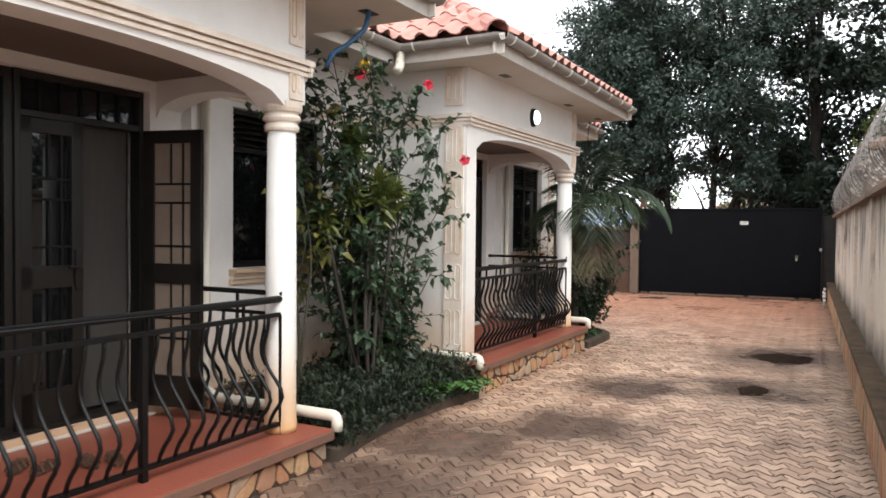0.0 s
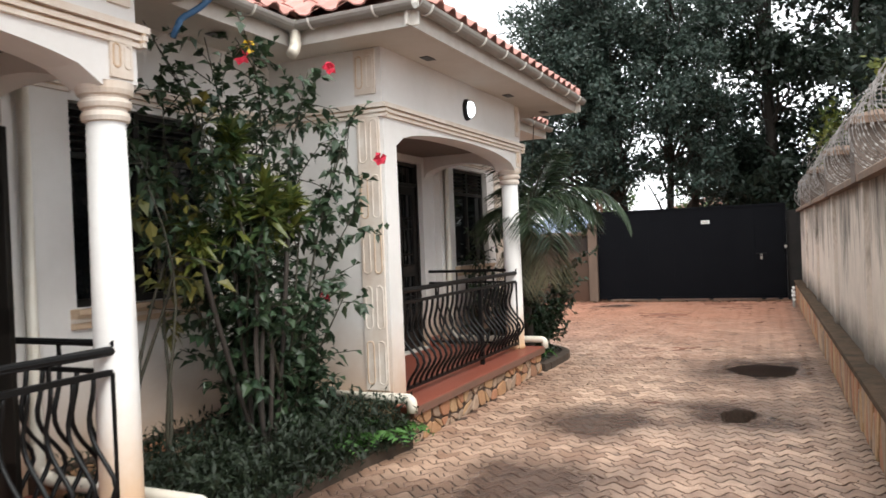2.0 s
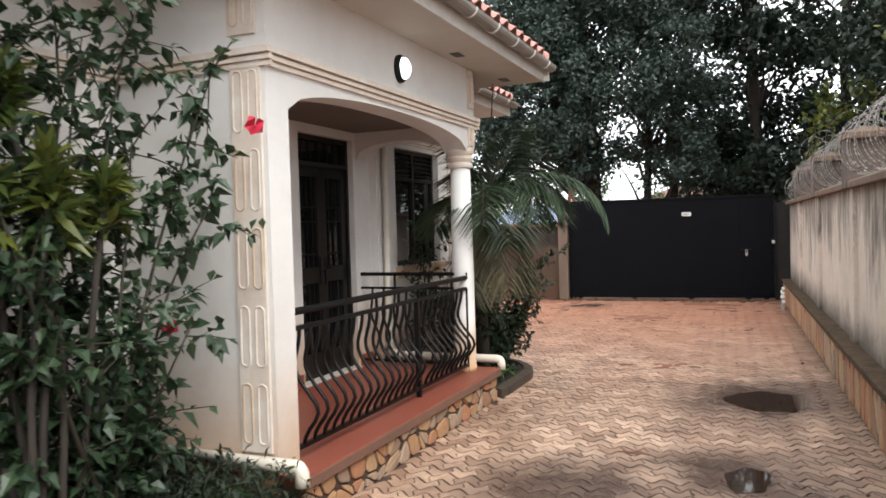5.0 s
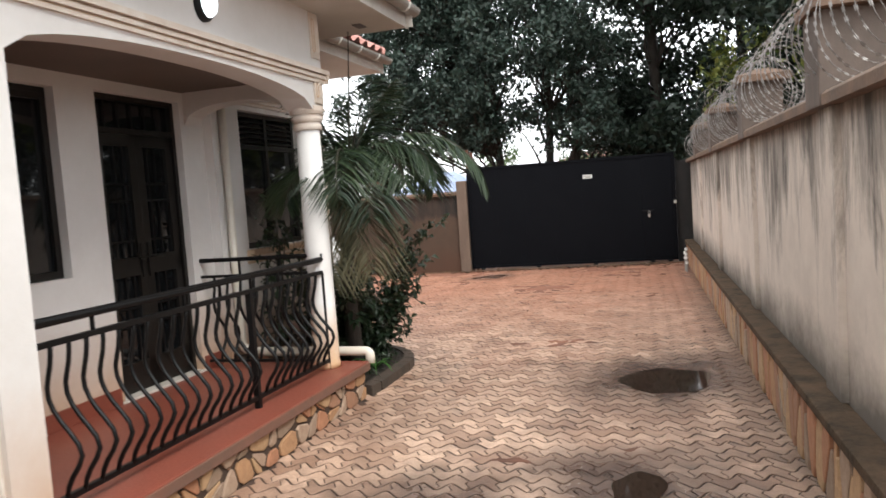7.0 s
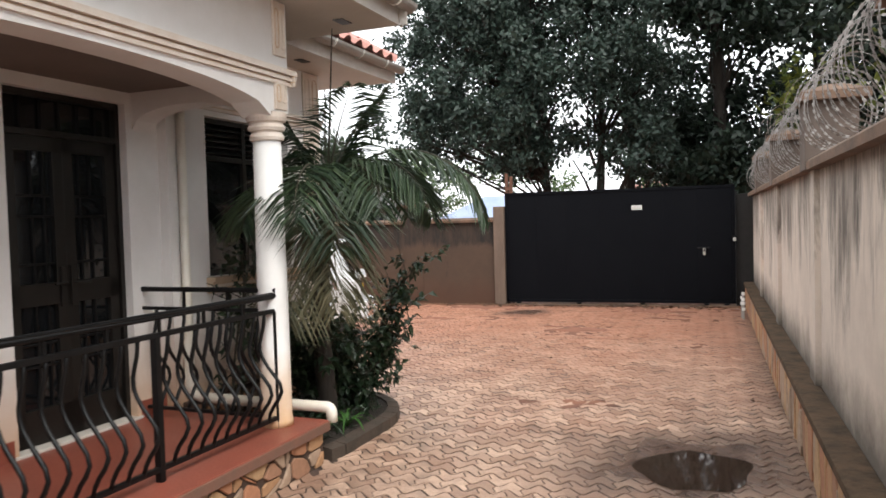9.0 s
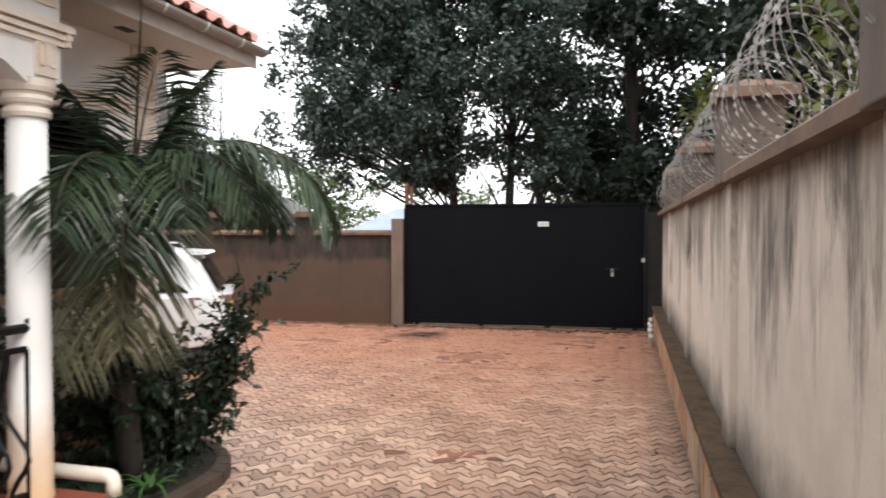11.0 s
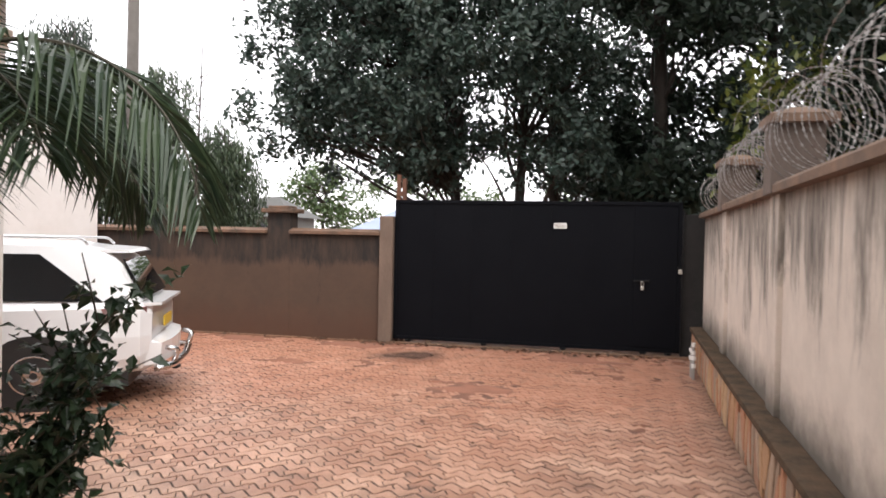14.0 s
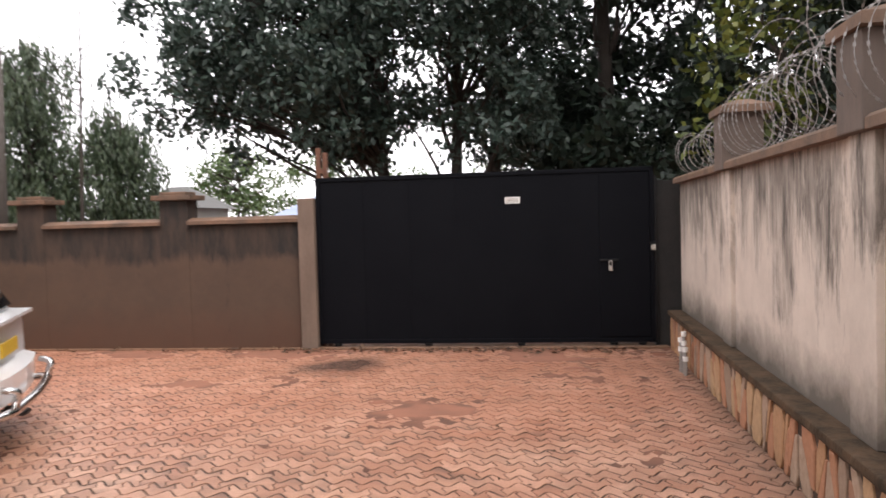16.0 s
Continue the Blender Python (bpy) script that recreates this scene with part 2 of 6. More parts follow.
boundary = boundary_paint()
# mottled pier plaster, its colour lowered to include the shade on the side faces
shaded_pier_paint = stained_wall("shaded_pier_paint", (0.145, 0.108, 0.088), (0.085, 0.066, 0.055), (0.22, 0.15, 0.10), 0.34, 0.6, 0.8, (0.09, 0.072, 0.06), 2.5, 0.85)
front_wall_paint = stained_wall("front_wall_paint", (0.070, 0.042, 0.027), (0.045, 0.028, 0.019), (0.078, 0.035, 0.020), 0.0, 0.60, 0.97, (0.012, 0.010, 0.009), 1.66, 0.9, 0.62, 0.55)
mossy_coping = plain("mossy_coping", (0.19, 0.105, 0.065), (0.04, 0.032, 0.024), 0.9, 4.0, 0, 0.5)
post_concrete = plain("brown_post_concrete", (0.17, 0.12, 0.09), (0.10, 0.07, 0.052), 0.9, 5.0, 0, 0.5, stretch=(1, 1, 0.4))


def stone_material(name, choices):
    k = Nodes(name)
    r = k.n.new("ShaderNodeValToRGB")
    r.color_ramp.interpolation = "CONSTANT"
    while len(r.color_ramp.elements) < len(choices):
        r.color_ramp.elements.new(0.5)
    for i, c in enumerate(choices):
        r.color_ramp.elements[i].position, r.color_ramp.elements[i].color = i / len(choices), (*c, 1)
    k.l.new(k.math("FRACT", k.math("ADD", k.random(), k.island()), 0), r.inputs[0])
    n = k.noise(22, 5, 0.65)
    k.set("Base Color", k.mix(k.ramp(n, 0.3, 0.75, 0.0, 0.55), r.outputs[0], (0.17, 0.09, 0.05)))
    k.set("Roughness", 0.8)
    k.bump(n, 0.5, 0.012)
    return k.m


plinth_stone = stone_material("plinth_stone", [(0.44, 0.25, 0.13), (0.43, 0.20, 0.11), (0.48, 0.31, 0.17), (0.34, 0.18, 0.11), (0.40, 0.29, 0.21), (0.30, 0.22, 0.16)])

# ---- ground ----
bm = bmesh.new()
quads(bm, [(-900, -900, -0.075), (900, -900, -0.075), (900, 900, -0.075), (-900, 900, -0.075)], [(0, 1, 2, 3)])
tagged(part("ground", bm, earth), "bare red earth ground reaching the horizon", "ground", kind="structure")

# ---- boundary wall beside the drive ----
WALL_X = 0.205
side_wall = thing("wall_east", (WALL_X, 0, 0), "weathered plastered boundary wall with black rain streaks", "wall", kind="structure")
Y0, Y1 = -7.0, 20.05
part("panel", boxes((0.0, 0.2, Y0, Y1, 0.0, 1.93)), boundary, side_wall)
PIERS = (-4.9, -2.07, 0.75, 3.57, 6.39, 9.20, 11.97, 14.87, 17.63)
ends = [Y0] + list(PIERS) + [Y1]
for a, b in zip(ends, ends[1:]):
    lo, hi = a + (0.16 if a in PIERS else 0.0), b - (0.16 if b in PIERS else 0.0)
    part("coping", extruded([(-0.082, 1.915), (0.265, 1.915), (0.265, 1.955), (0.10, 2.03), (-0.06, 1.985), (-0.082, 1.965)], "y", lo, hi), coping_paint, side_wall, "orange-brown concrete coping")
for p in PIERS:
    part("pier_shaft", boxes((-0.038, 0.22, p - 0.155, p + 0.155, 0.457, 1.914), bevel=0.006), boundary, side_wall)
    pier = part("pier", boxes((-0.090, 0.235, p - 0.155, p + 0.155, 1.914, 2.37), bevel=0.008), shaded_pier_paint, side_wall, "plastered pier head")
    cap = bmesh.new()
    quads(cap, [(-0.115, p - 0.22, 2.37), (0.30, p - 0.22, 2.37), (0.30, p + 0.22, 2.37), (-0.115, p + 0.22, 2.37),
                (-0.115, p - 0.22, 2.425), (0.30, p - 0.22, 2.425), (0.30, p + 0.22, 2.425), (-0.115, p + 0.22, 2.425),
                (0.05, p - 0.07, 2.485), (0.15, p - 0.07, 2.485), (0.15, p + 0.07, 2.485), (0.05, p + 0.07, 2.485)],
          [(0, 3, 2, 1), (0, 1, 5, 4), (1, 2, 6, 5), (2, 3, 7, 6), (3, 0, 4, 7), (4, 5, 9, 8), (5, 6, 10, 9), (6, 7, 11, 10), (7, 4, 8, 11), (8, 9, 10, 11)])
    part("cap", cap, coping_paint, pier, "weathered terracotta-coloured cap")
part("ledge", boxes((-0.165, -0.002, Y0, Y1, 0.40, 0.455), bevel=0.012), ledge_concrete, side_wall, "dark mossy concrete ledge")
part("footing", boxes((-0.125, -0.002, Y0, Y1, -0.07, 0.40)), mortar, side_wall, "dark mortar")

# ---- gate and front wall ----
GATE_AT, GATE_TURN = (0.057, 20.2, 0.0), 0.6
gate = thing("sliding_gate", GATE_AT, "wide black sheet-steel gate, closed, with a wicket door", "gate", turn=GATE_TURN)
part("sheet", boxes((-4.42, -0.16, -0.012, 0.012, 0.10, 2.15)), gate_paint, gate)
frame_rows = [(-4.44, -0.14, -0.03, 0.03, 0.06, 0.11), (-4.44, -0.14, -0.03, 0.03, 2.12, 2.17), (-4.44, -4.39, -0.03, 0.03, 0.06, 2.17), (-0.19, -0.14, -0.03, 0.03, 0.06, 2.17)]
for r in frame_rows:
    part("gate_frame", boxes(r, bevel=0.004), gate_paint, gate)
wicket = part("wicket_door", boxes((-0.80, -0.20, -0.026, -0.013, 0.13, 2.10), bevel=0.003), gate_paint, gate)
for k in range(1, 6):
    x = -0.82 - k * 0.60
    part("seam", boxes((x - 0.012, x + 0.012, -0.0165, -0.0125, 0.11, 2.12)), gate_paint, gate)
for x in (-4.2, -3.0, -1.8, -0.65, -0.3):
    part("roller", lathe([(0.05, 0), (0.05, 0.03)], 12, (x, 0, 0.03)), black_iron, gate)
pad_white = plain("sign_white", (0.75, 0.75, 0.72), (0.68, 0.68, 0.65), 0.5)
brass = plain("padlock_steel", (0.55, 0.54, 0.50), (0.45, 0.43, 0.38), 0.35, 20, 0.6)
part("sign_plate", boxes((-1.97, -1.78, -0.0165, -0.013, 1.775, 1.855)), pad_white, gate, "small white plate with faint unreadable lines")
part("sign_lettering", boxes(*[(-1.955, -1.80, -0.0185, -0.0167, 1.79 + 0.018 * k, 1.797 + 0.018 * k) for k in range(3)]), concrete, gate)
bolt = part("bolt", boxes((-0.80, -0.58, -0.05, -0.028, 1.045, 1.07), bevel=0.005), black_iron, gate)
part("padlock", boxes((-0.70, -0.655, -0.065, -0.04, 0.93, 0.99), bevel=0.008), brass, bolt, "small steel padlock")
part("shackle", tubes((arc([(-0.695, -0.052, 0.99), (-0.695, -0.052, 1.05), (-0.66, -0.052, 1.05), (-0.66, -0.052, 0.99)], 0.015), 0.005)), brass, bolt)
latch = part("latch", boxes((-0.20, -0.10, -0.05, -0.03, 1.24, 1.27), bevel=0.004), black_iron, gate)
part("latch_padlock", boxes((-0.185, -0.13, -0.068, -0.04, 1.17, 1.235), bevel=0.008), brass, latch, "small steel padlock")

gate.scale = (0.955, 1, 0.985)

gate_pillar = thing("gate_pillar", GATE_AT, "dark stained concrete gate pillar", "pillar", turn=GATE_TURN)
part("shaft", boxes((-0.105, 0.20, 0.02, 0.26, 0.0, 1.97), bevel=0.01), black_concrete, gate_pillar)
part("flange", boxes((-0.13, -0.10, -0.02, 0.12, 0.02, 2.02), bevel=0.004), black_iron, gate_pillar)

front = thing("wall_north", GATE_AT, "brown plastered front wall with black mould along the top", "wall", kind="structure", turn=GATE_TURN)
part("end_post", boxes((-4.46, -4.25, -0.10, 0.16, 0.0, 1.89), bevel=0.015), post_concrete, front, "slim rough concrete post")
part("panel", boxes((-14.0, -4.46, -0.04, 0.16, -0.07, 1.60)), front_wall_paint, front)
FP = (-6.12, -8.13, -10.1, -12.1)
for p in FP:
    pier = part("pier", boxes((p - 0.19, p + 0.19, -0.046, 0.23, 0.0, 1.92), bevel=0.004), front_wall_paint, front)
    part("cap", boxes((p - 0.27, p + 0.27, -0.12, 0.30, 1.92, 1.985), (p - 0.18, p + 0.18, -0.06, 0.22, 1.985, 2.03), bevel=0.012), mossy_coping, pier, "mossy concrete pier cap")
for a, b in zip((-4.46,) + FP, FP + (-14.0,)):
    hi, lo = a - (0.19 if a in FP else 0.0), b + (0.19 if b in FP else 0.0)
    part("coping", extruded([(-0.10, 1.60), (0.22, 1.60), (0.22, 1.635), (0.06, 1.69), (-0.10, 1.645)], "y", lo, hi), mossy_coping, front, "mossy terracotta coping")
for ob in front.children:
    if ob.name.startswith("coping"):
        ob.data.transform(Matrix.Rotation(radians(-90), 4, "Z") @ Matrix.Diagonal((-1, 1, 1, 1)))
        ob.data.flip_normals()
rust = plain("rusty_steel", (0.16, 0.07, 0.04), (0.09, 0.045, 0.03), 0.75, 9.0, 0.3, 0.4)
guide = thing("gate_guide_post", GATE_AT, "two rusty steel guide posts rising above the gate", "post", turn=GATE_TURN)
for x in (-4.42, -4.33):
    part("post", boxes((x - 0.03, x + 0.03, 0.06, 0.12, 0.0, 2.52 - 0.06 * (x > -4.4)), bevel=0.004), rust, guide)
part("cross_plate", boxes((-4.45, -4.30, 0.05, 0.062, 2.2, 2.26)), rust, guide)
guide.scale = (0.955, 1, 1)
track = thing("gate_track", GATE_AT, "low soil-covered strip under the gate", "track", kind="structure", turn=GATE_TURN)
part("strip", boxes((-9.0, 0.0, -0.14, 0.16, -0.06, 0.016)), earth, track)

# closing walls behind the walker
tagged(part("wall_south", boxes((-14.0, 0.7, -7.3, -7.1, -0.07, 2.6)), boundary), "plain plastered wall closing the compound", "wall", kind="structure")
tagged(part("wall_west", boxes((-14.3, -14.0, -7.3, 20.4, -0.07, 2.6)), boundary), "plain plastered wall closing the compound", "wall", kind="structure")

# ---- the two terraced houses ----
# the terrace stands a little askew to the boundary wall
ROW = Matrix.Translation((-3.14, 10.68, 0)) @ Matrix.Rotation(radians(-2.2), 4, "Z") @ Matrix.Diagonal((1, 0.923, 1, 1)) @ Matrix.Translation((3.14, -10.68, 0))
ROW_BACK = ROW.inverted()


def in_row(ob):
    ob.matrix_basis = ROW @ ob.matrix_basis
    return ob


def row_at(x, y, z):
    p = ROW @ Vector((x, y, z))
    return (p.x, p.y, p.z)


FX = -3.14
BACK, MAIN = -4.31, -4.22
SOF = 3.11


def flute_panel(parent, axis, a0, a1, z0, z1, face, out):
    """A pilaster face: a slab with rows of paired rounded flutes."""
    def put(a_lo, a_hi, lo, hi, d0, d1, bev):
        if axis == "x":
            return (a_lo, a_hi, min(face + out * d0, face + out * d1), max(face + out * d0, face + out * d1), lo, hi)
        return (min(face + out * d0, face + out * d1), max(face + out * d0, face + out * d1), a_lo, a_hi, lo, hi)
    part("pilaster", boxes(put(a0, a1, z0, z1, 0.001, 0.018, 0), bevel=0.004), white_trim, parent)
    w = (a1 - a0) / 2
    n = max(1, round((z1 - z0) / 0.42))
    h = (z1 - z0) / n
    for i in range(n):
        for j in range(2):
            cx, r = a0 + w * (j + 0.5), w * 0.30
            lo, hi = z0 + h * i + 0.05 + r, z0 + h * (i + 1) - 0.05 - r
            ring = [(cx + r * math.cos(t), (hi if t < math.pi else lo) + r * math.sin(t)) for t in [math.pi * k / 6 for k in range(7)] + [math.pi + math.pi * k / 6 for k in range(7)]]
            pts = [((a, face + out * 0.018, z) if axis == "x" else (face + out * 0.018, a, z)) for a, z in ring]
            part("flute", tubes((pts + pts[:1], 0.0065), sides=6), white_trim if (i + j) % 3 else cream_trim, parent)


def arched_beam(y0, y1, x0, x1, spring, rise, top, n=18):
    bm = bmesh.new()
    lo, hi = [], []
    for k in range(n + 1):
        u = -1 + 2 * k / n
        u = math.copysign(abs(u) ** 0.8, u)
        y = (y0 + y1) / 2 + u * (y1 - y0) / 2
        z = spring + rise * math.sqrt(max(0.0, 1 - abs(u) ** 2.2))
        lo.append((y, z))
    for xa, flip in ((x0, True), (x1, False)):
        b = [bm.verts.new((xa, y, z)) for y, z in lo]
        t = [bm.verts.new((xa, y, top)) for y, z in lo]
        for k in range(n):
            f = (b[k], b[k + 1], t[k + 1], t[k])
            bm.faces.new(f[::-1] if flip else f)
        hi.append((b, t))
    (b0, t0), (b1, t1) = hi
    for k in range(n):
        bm.faces.new((b0[k], b0[k + 1], b1[k + 1], b1[k]))
        bm.faces.new((t0[k], t1[k], t1[k + 1], t0[k + 1]))
    bm.faces.new((b0[0], b1[0], t1[0], t0[0]))
    bm.faces.new((b0[-1], t0[-1], t1[-1], b1[-1]))
    bmesh.ops.recalc_face_normals(bm, faces=bm.faces)
    return bm


def cornice(parent, axis, a0, a1, face, out, z=2.565):
    """Stepped moulding: white and cream bands."""
    for lo, hi, d, m in ((0.0, 0.022, 0.022, white_trim), (0.022, 0.034, 0.012, cream_trim), (0.034, 0.058, 0.034, white_trim), (0.058, 0.070, 0.020, cream_trim), (0.070, 0.105, 0.050, white_trim)):
        f0, f1 = sorted((face, face + out * d))
        r = (a0, a1, f0, f1, z + lo, z + hi) if axis == "x" else (f0, f1, a0, a1, z + lo, z + hi)
        part("moulding", boxes(r), m, parent)


def house_window(parent, x, y0, y1, z0, z1, louvre=True, sill=True):
    """Dark framed sliding window in a wall whose face is at x, with louvred vent and bars."""
    w = new("window")
    w.parent = parent
    d = 0.09
    for r in ((x - d - 0.03, x - d + 0.02, y0, y0 + 0.05, z0, z1), (x - d - 0.03, x - d + 0.02, y1 - 0.05, y1, z0, z1), (x - d - 0.03, x - d + 0.02, y0, y1, z0, z0 + 0.05),
              (x - d - 0.03, x - d + 0.02, y0, y1, z1 - 0.04, z1), (x - d - 0.02, x - d + 0.025, (y0 + y1) / 2 - 0.025, (y0 + y1) / 2 + 0.025, z0, z1)):
        part("frame", boxes(r, bevel=0.004), dark_frame, w)
    top = z1 - 0.30 if louvre else z1 - 0.04
    part("frame", boxes((x - d - 0.03, x - d + 0.02, y0, y1, top - 0.04, top)), dark_frame, w)
    for a, b in ((y0 + 0.05, (y0 + y1) / 2 - 0.025), ((y0 + y1) / 2 + 0.025, y1 - 0.05)):
        part("pane", boxes((x - d - 0.012, x - d - 0.006, a, b, z0 + 0.05, top - 0.04)), dark_glass, w)
        if louvre:
            for k in range(5):
                zz = top + 0.02 + k * 0.048
                bm = bmesh.new()
                quads(bm, [(x - d - 0.03, a, zz + 0.035), (x - d + 0.015, a, zz), (x - d + 0.015, b, zz), (x - d - 0.03, b, zz + 0.035),
                           (x - d - 0.03, a, zz + 0.041), (x - d + 0.015, a, zz + 0.006), (x - d + 0.015, b, zz + 0.006), (x - d - 0.03, b, zz + 0.041)], BOX_FACES)
                part("louvre", bm, dark_frame, w)
    if sill:
        for lo, hi, out, m in ((-0.125, -0.085, 0.03, cream_trim), (-0.085, -0.06, 0.045, white_trim), (-0.06, -0.035, 0.06, cream_trim), (-0.035, -0.002, 0.085, cream_trim)):
            part("sill", boxes((x - 0.02, x + out, y0 - 0.05, y1 + 0.05, z0 + lo, z0 + hi), bevel=0.004), m, w)
    return w


def gutter_run(parent, p, q, out):
    """A half-round gutter from p to q hung on a board; out is the outward direction (x, y)."""
    p, q, o = Vector(p), Vector(q), Vector((*out, 0))
    d = (q - p).normalized()
    r = 0.062
    bm = bmesh.new()
    n = 8
    prof = [(math.pi + math.pi * k / n, r) for k in range(n + 1)]
    ring = [(o * (math.cos(a) * rr + r + 0.02) + Vector((0, 0, math.sin(a) * rr + 0.155))) for a, rr in prof]
    inner = [(o * (math.cos(a) * (rr - 0.006) + r + 0.02) + Vector((0, 0, math.sin(a) * (rr - 0.006) + 0.155))) for a, rr in reversed(prof)]
    loop = ring + inner
    A = [bm.verts.new(p + v) for v in loop]
    B = [bm.verts.new(q + v) for v in loop]
    for k in range(len(loop)):
        bm.faces.new((A[k], A[(k + 1) % len(loop)], B[(k + 1) % len(loop)], B[k]))
    bm.faces.new(A[::-1])
    bm.faces.new(B)
    bmesh.ops.recalc_face_normals(bm, faces=bm.faces)
    g = part("gutter", bm, gutter_metal, parent, "grey half-round gutter", smooth=False)
    length = (q - p).length
    for k in range(int(length / 0.55) + 1):
        c = p + d * (0.18 + k * 0.55)
        if (c - p).length > length:
            break
        pts = [c + o * (math.cos(a) * (r + 0.004) + r + 0.02) + Vector((0, 0, math.sin(a) * (r + 0.004) + 0.155)) for a, _ in prof]
        part("bracket", tubes((pts, 0.009), sides=5), bracket_paint, g)
    bm = bmesh.new()
    s = o * 0.02
    quads(bm, [p, q, q + s, p + s, p + Vector((0, 0, 0.175)), q + Vector((0, 0, 0.175)), q + s + Vector((0, 0, 0.175)), p + s + Vector((0, 0, 0.175))], BOX_FACES)
    bmesh.ops.recalc_face_normals(bm, faces=bm.faces)
    part("fascia", bm, bracket_paint, parent)


def stones(parent, axis, a0, a1, z0, z1, face, out, seed, material, size=0.17, rows_n=None, split=0.45):
    """Irregular flat stones set in mortar on a plinth face: jittered cells with recessed joints."""
    rng = random.Random(seed)
    cols = max(1, round((a1 - a0) / size))
    rows_n = rows_n or max(1, round((z1 - z0) / (size * 0.85)))
    grid = {}
    for i in range(cols + 1):
        for j in range(rows_n + 1):
            a = a0 + (a1 - a0) * i / cols + (rng.uniform(-0.42, 0.42) * size if 0 < i < cols else 0)
            z = z0 + (z1 - z0) * j / rows_n + (rng.uniform(-0.3, 0.3) * size if 0 < j < rows_n else 0)
            grid[i, j] = (a, z)
    made = []
    for i in range(cols):
        for j in range(rows_n):
            quad = [grid[i, j], grid[i + 1, j], grid[i + 1, j + 1], grid[i, j + 1]]
            polys = [quad]
            if rng.random() < split:
                polys = [[quad[0], quad[1], quad[2]], [quad[0], quad[2], quad[3]]] if rng.random() < 0.5 else [[quad[0], quad[1], quad[3]], [quad[1], quad[2], quad[3]]]
            for poly in polys:
                cx, cz = sum(p[0] for p in poly) / len(poly), sum(p[1] for p in poly) / len(poly)
                shr = []
                for a, z in poly:
                    L = math.hypot(a - cx, z - cz)
                    s = max(0.3, 1 - 0.020 / max(L, 0.02))
                    shr.append((cx + (a - cx) * s, cz + (z - cz) * s))
                cut = []
                m = len(shr)
                for k in range(m):
                    p, q, r = shr[k - 1], shr[k], shr[(k + 1) % m]
                    cut.append((q[0] + (p[0] - q[0]) * 0.2, q[1] + (p[1] - q[1]) * 0.2))
                    cut.append((q[0] + (r[0] - q[0]) * 0.2, q[1] + (r[1] - q[1]) * 0.2))
                d = rng.uniform(0.010, 0.022)
                bm = bmesh.new()
                def P(a, z, dd):
                    return (a, face + out * dd, z) if axis == "x" else (face + out * dd, a, z)
                A = [bm.verts.new(P(a, z, -0.01)) for a, z in cut]
                B = [bm.verts.new(P(a, z, d * 0.8)) for a, z in cut]
                C = [bm.verts.new(P(cx + (a - cx) * 0.88, cz + (z - cz) * 0.88, d)) for a, z in cut]
                k2 = len(cut)
                for k in range(k2):
                    bm.faces.new((A[k], A[(k + 1) % k2], B[(k + 1) % k2], B[k]))
                    bm.faces.new((B[k], B[(k + 1) % k2], C[(k + 1) % k2], C[k]))
                bm.faces.new(C)
                bmesh.ops.recalc_face_normals(bm, faces=bm.faces)
                made.append(part("stone", bm, material, parent))
    return made


def tile_material():
    k = Nodes("clay_roof_tile")
    r = k.math("FRACT", k.math("ADD", k.random(), k.island()), 0)
    n = k.noise(7, 5, 0.65)
    c = k.mix(r, (0.47, 0.235, 0.20), (0.36, 0.165, 0.135))
    k.set("Base Color", k.mix(k.ramp(n, 0.5, 0.8, 0.0, 0.55), c, (0.16, 0.085, 0.06)))
    k.set("Roughness", 0.7)
    k.bump(k.noise(60, 3), 0.25, 0.004)
    return k.m


roof_tile = tile_material()
TW, TL = 0.235, 0.33


def tile_verts(tilt=0.02):
    """One S-profile tile: width along x, length up y."""
    prof = [(-0.5, 0.012), (-0.36, 0.05), (-0.2, 0.062), (-0.04, 0.048), (0.1, 0.016), (0.3, 0.004), (0.5, 0.012)]
    pts, faces = [], []
    n = len(prof)
    for y, lift in ((-0.04, tilt), (TL, 0.0)):
        for a, z in prof:
            pts.append((a * TW * 1.04, y, z + lift + 0.012))
        for a, z in prof:
            pts.append((a * TW * 1.04, y, z + lift))
    for k in range(n - 1):
        faces.append((k, k + 1, 2 * n + k + 1, 2 * n + k))
        faces.append((n + k, k + n + n * 0 + 0, k + 1, n + k + 1) if False else (n + k, n + k + 1, k + 1, k))
    return pts, faces


TILE_PTS, TILE_FACES = tile_verts()
_bm = bmesh.new()
quads(_bm, TILE_PTS, TILE_FACES)
TILE_MESH = mesh_of(_bm, "roof_tile", roof_tile)
TILE_COUNT = {}


def tiled_slope(roof, origin, along, up, inside, nu, nv, singles):
    """Lays tiles on a plane from the eave point origin; inside(u, v) keeps those on the slope. The first ones are single objects, the rest one mesh."""
    along, up = Vector(along).normalized(), Vector(up).normalized()
    nrm = along.cross(up)
    bm = bmesh.new()
    rot = Matrix((along, up, nrm)).transposed().to_4x4()
    for j in range(nv):
        for i in range(nu):
            u, v = (i + 0.5) * TW, j * (TL - 0.03)
            if not inside(u, v + TL * 0.5):
                continue
            m = Matrix.Translation(Vector(origin) + along * u + up * v + nrm * 0.015) @ rot
            if TILE_COUNT.get(roof.name, 0) < singles:
                TILE_COUNT[roof.name] = TILE_COUNT.get(roof.name, 0) + 1
                ob = new("tile", TILE_MESH)
                ob.parent = roof
                ob.matrix_basis = m
            else:
                quads(bm, [m @ Vector(p) for p in TILE_PTS], TILE_FACES)
    if bm.verts:
        part("tile_field", bm, roof_tile, roof, kind="stuff")
    else:
        bm.free()


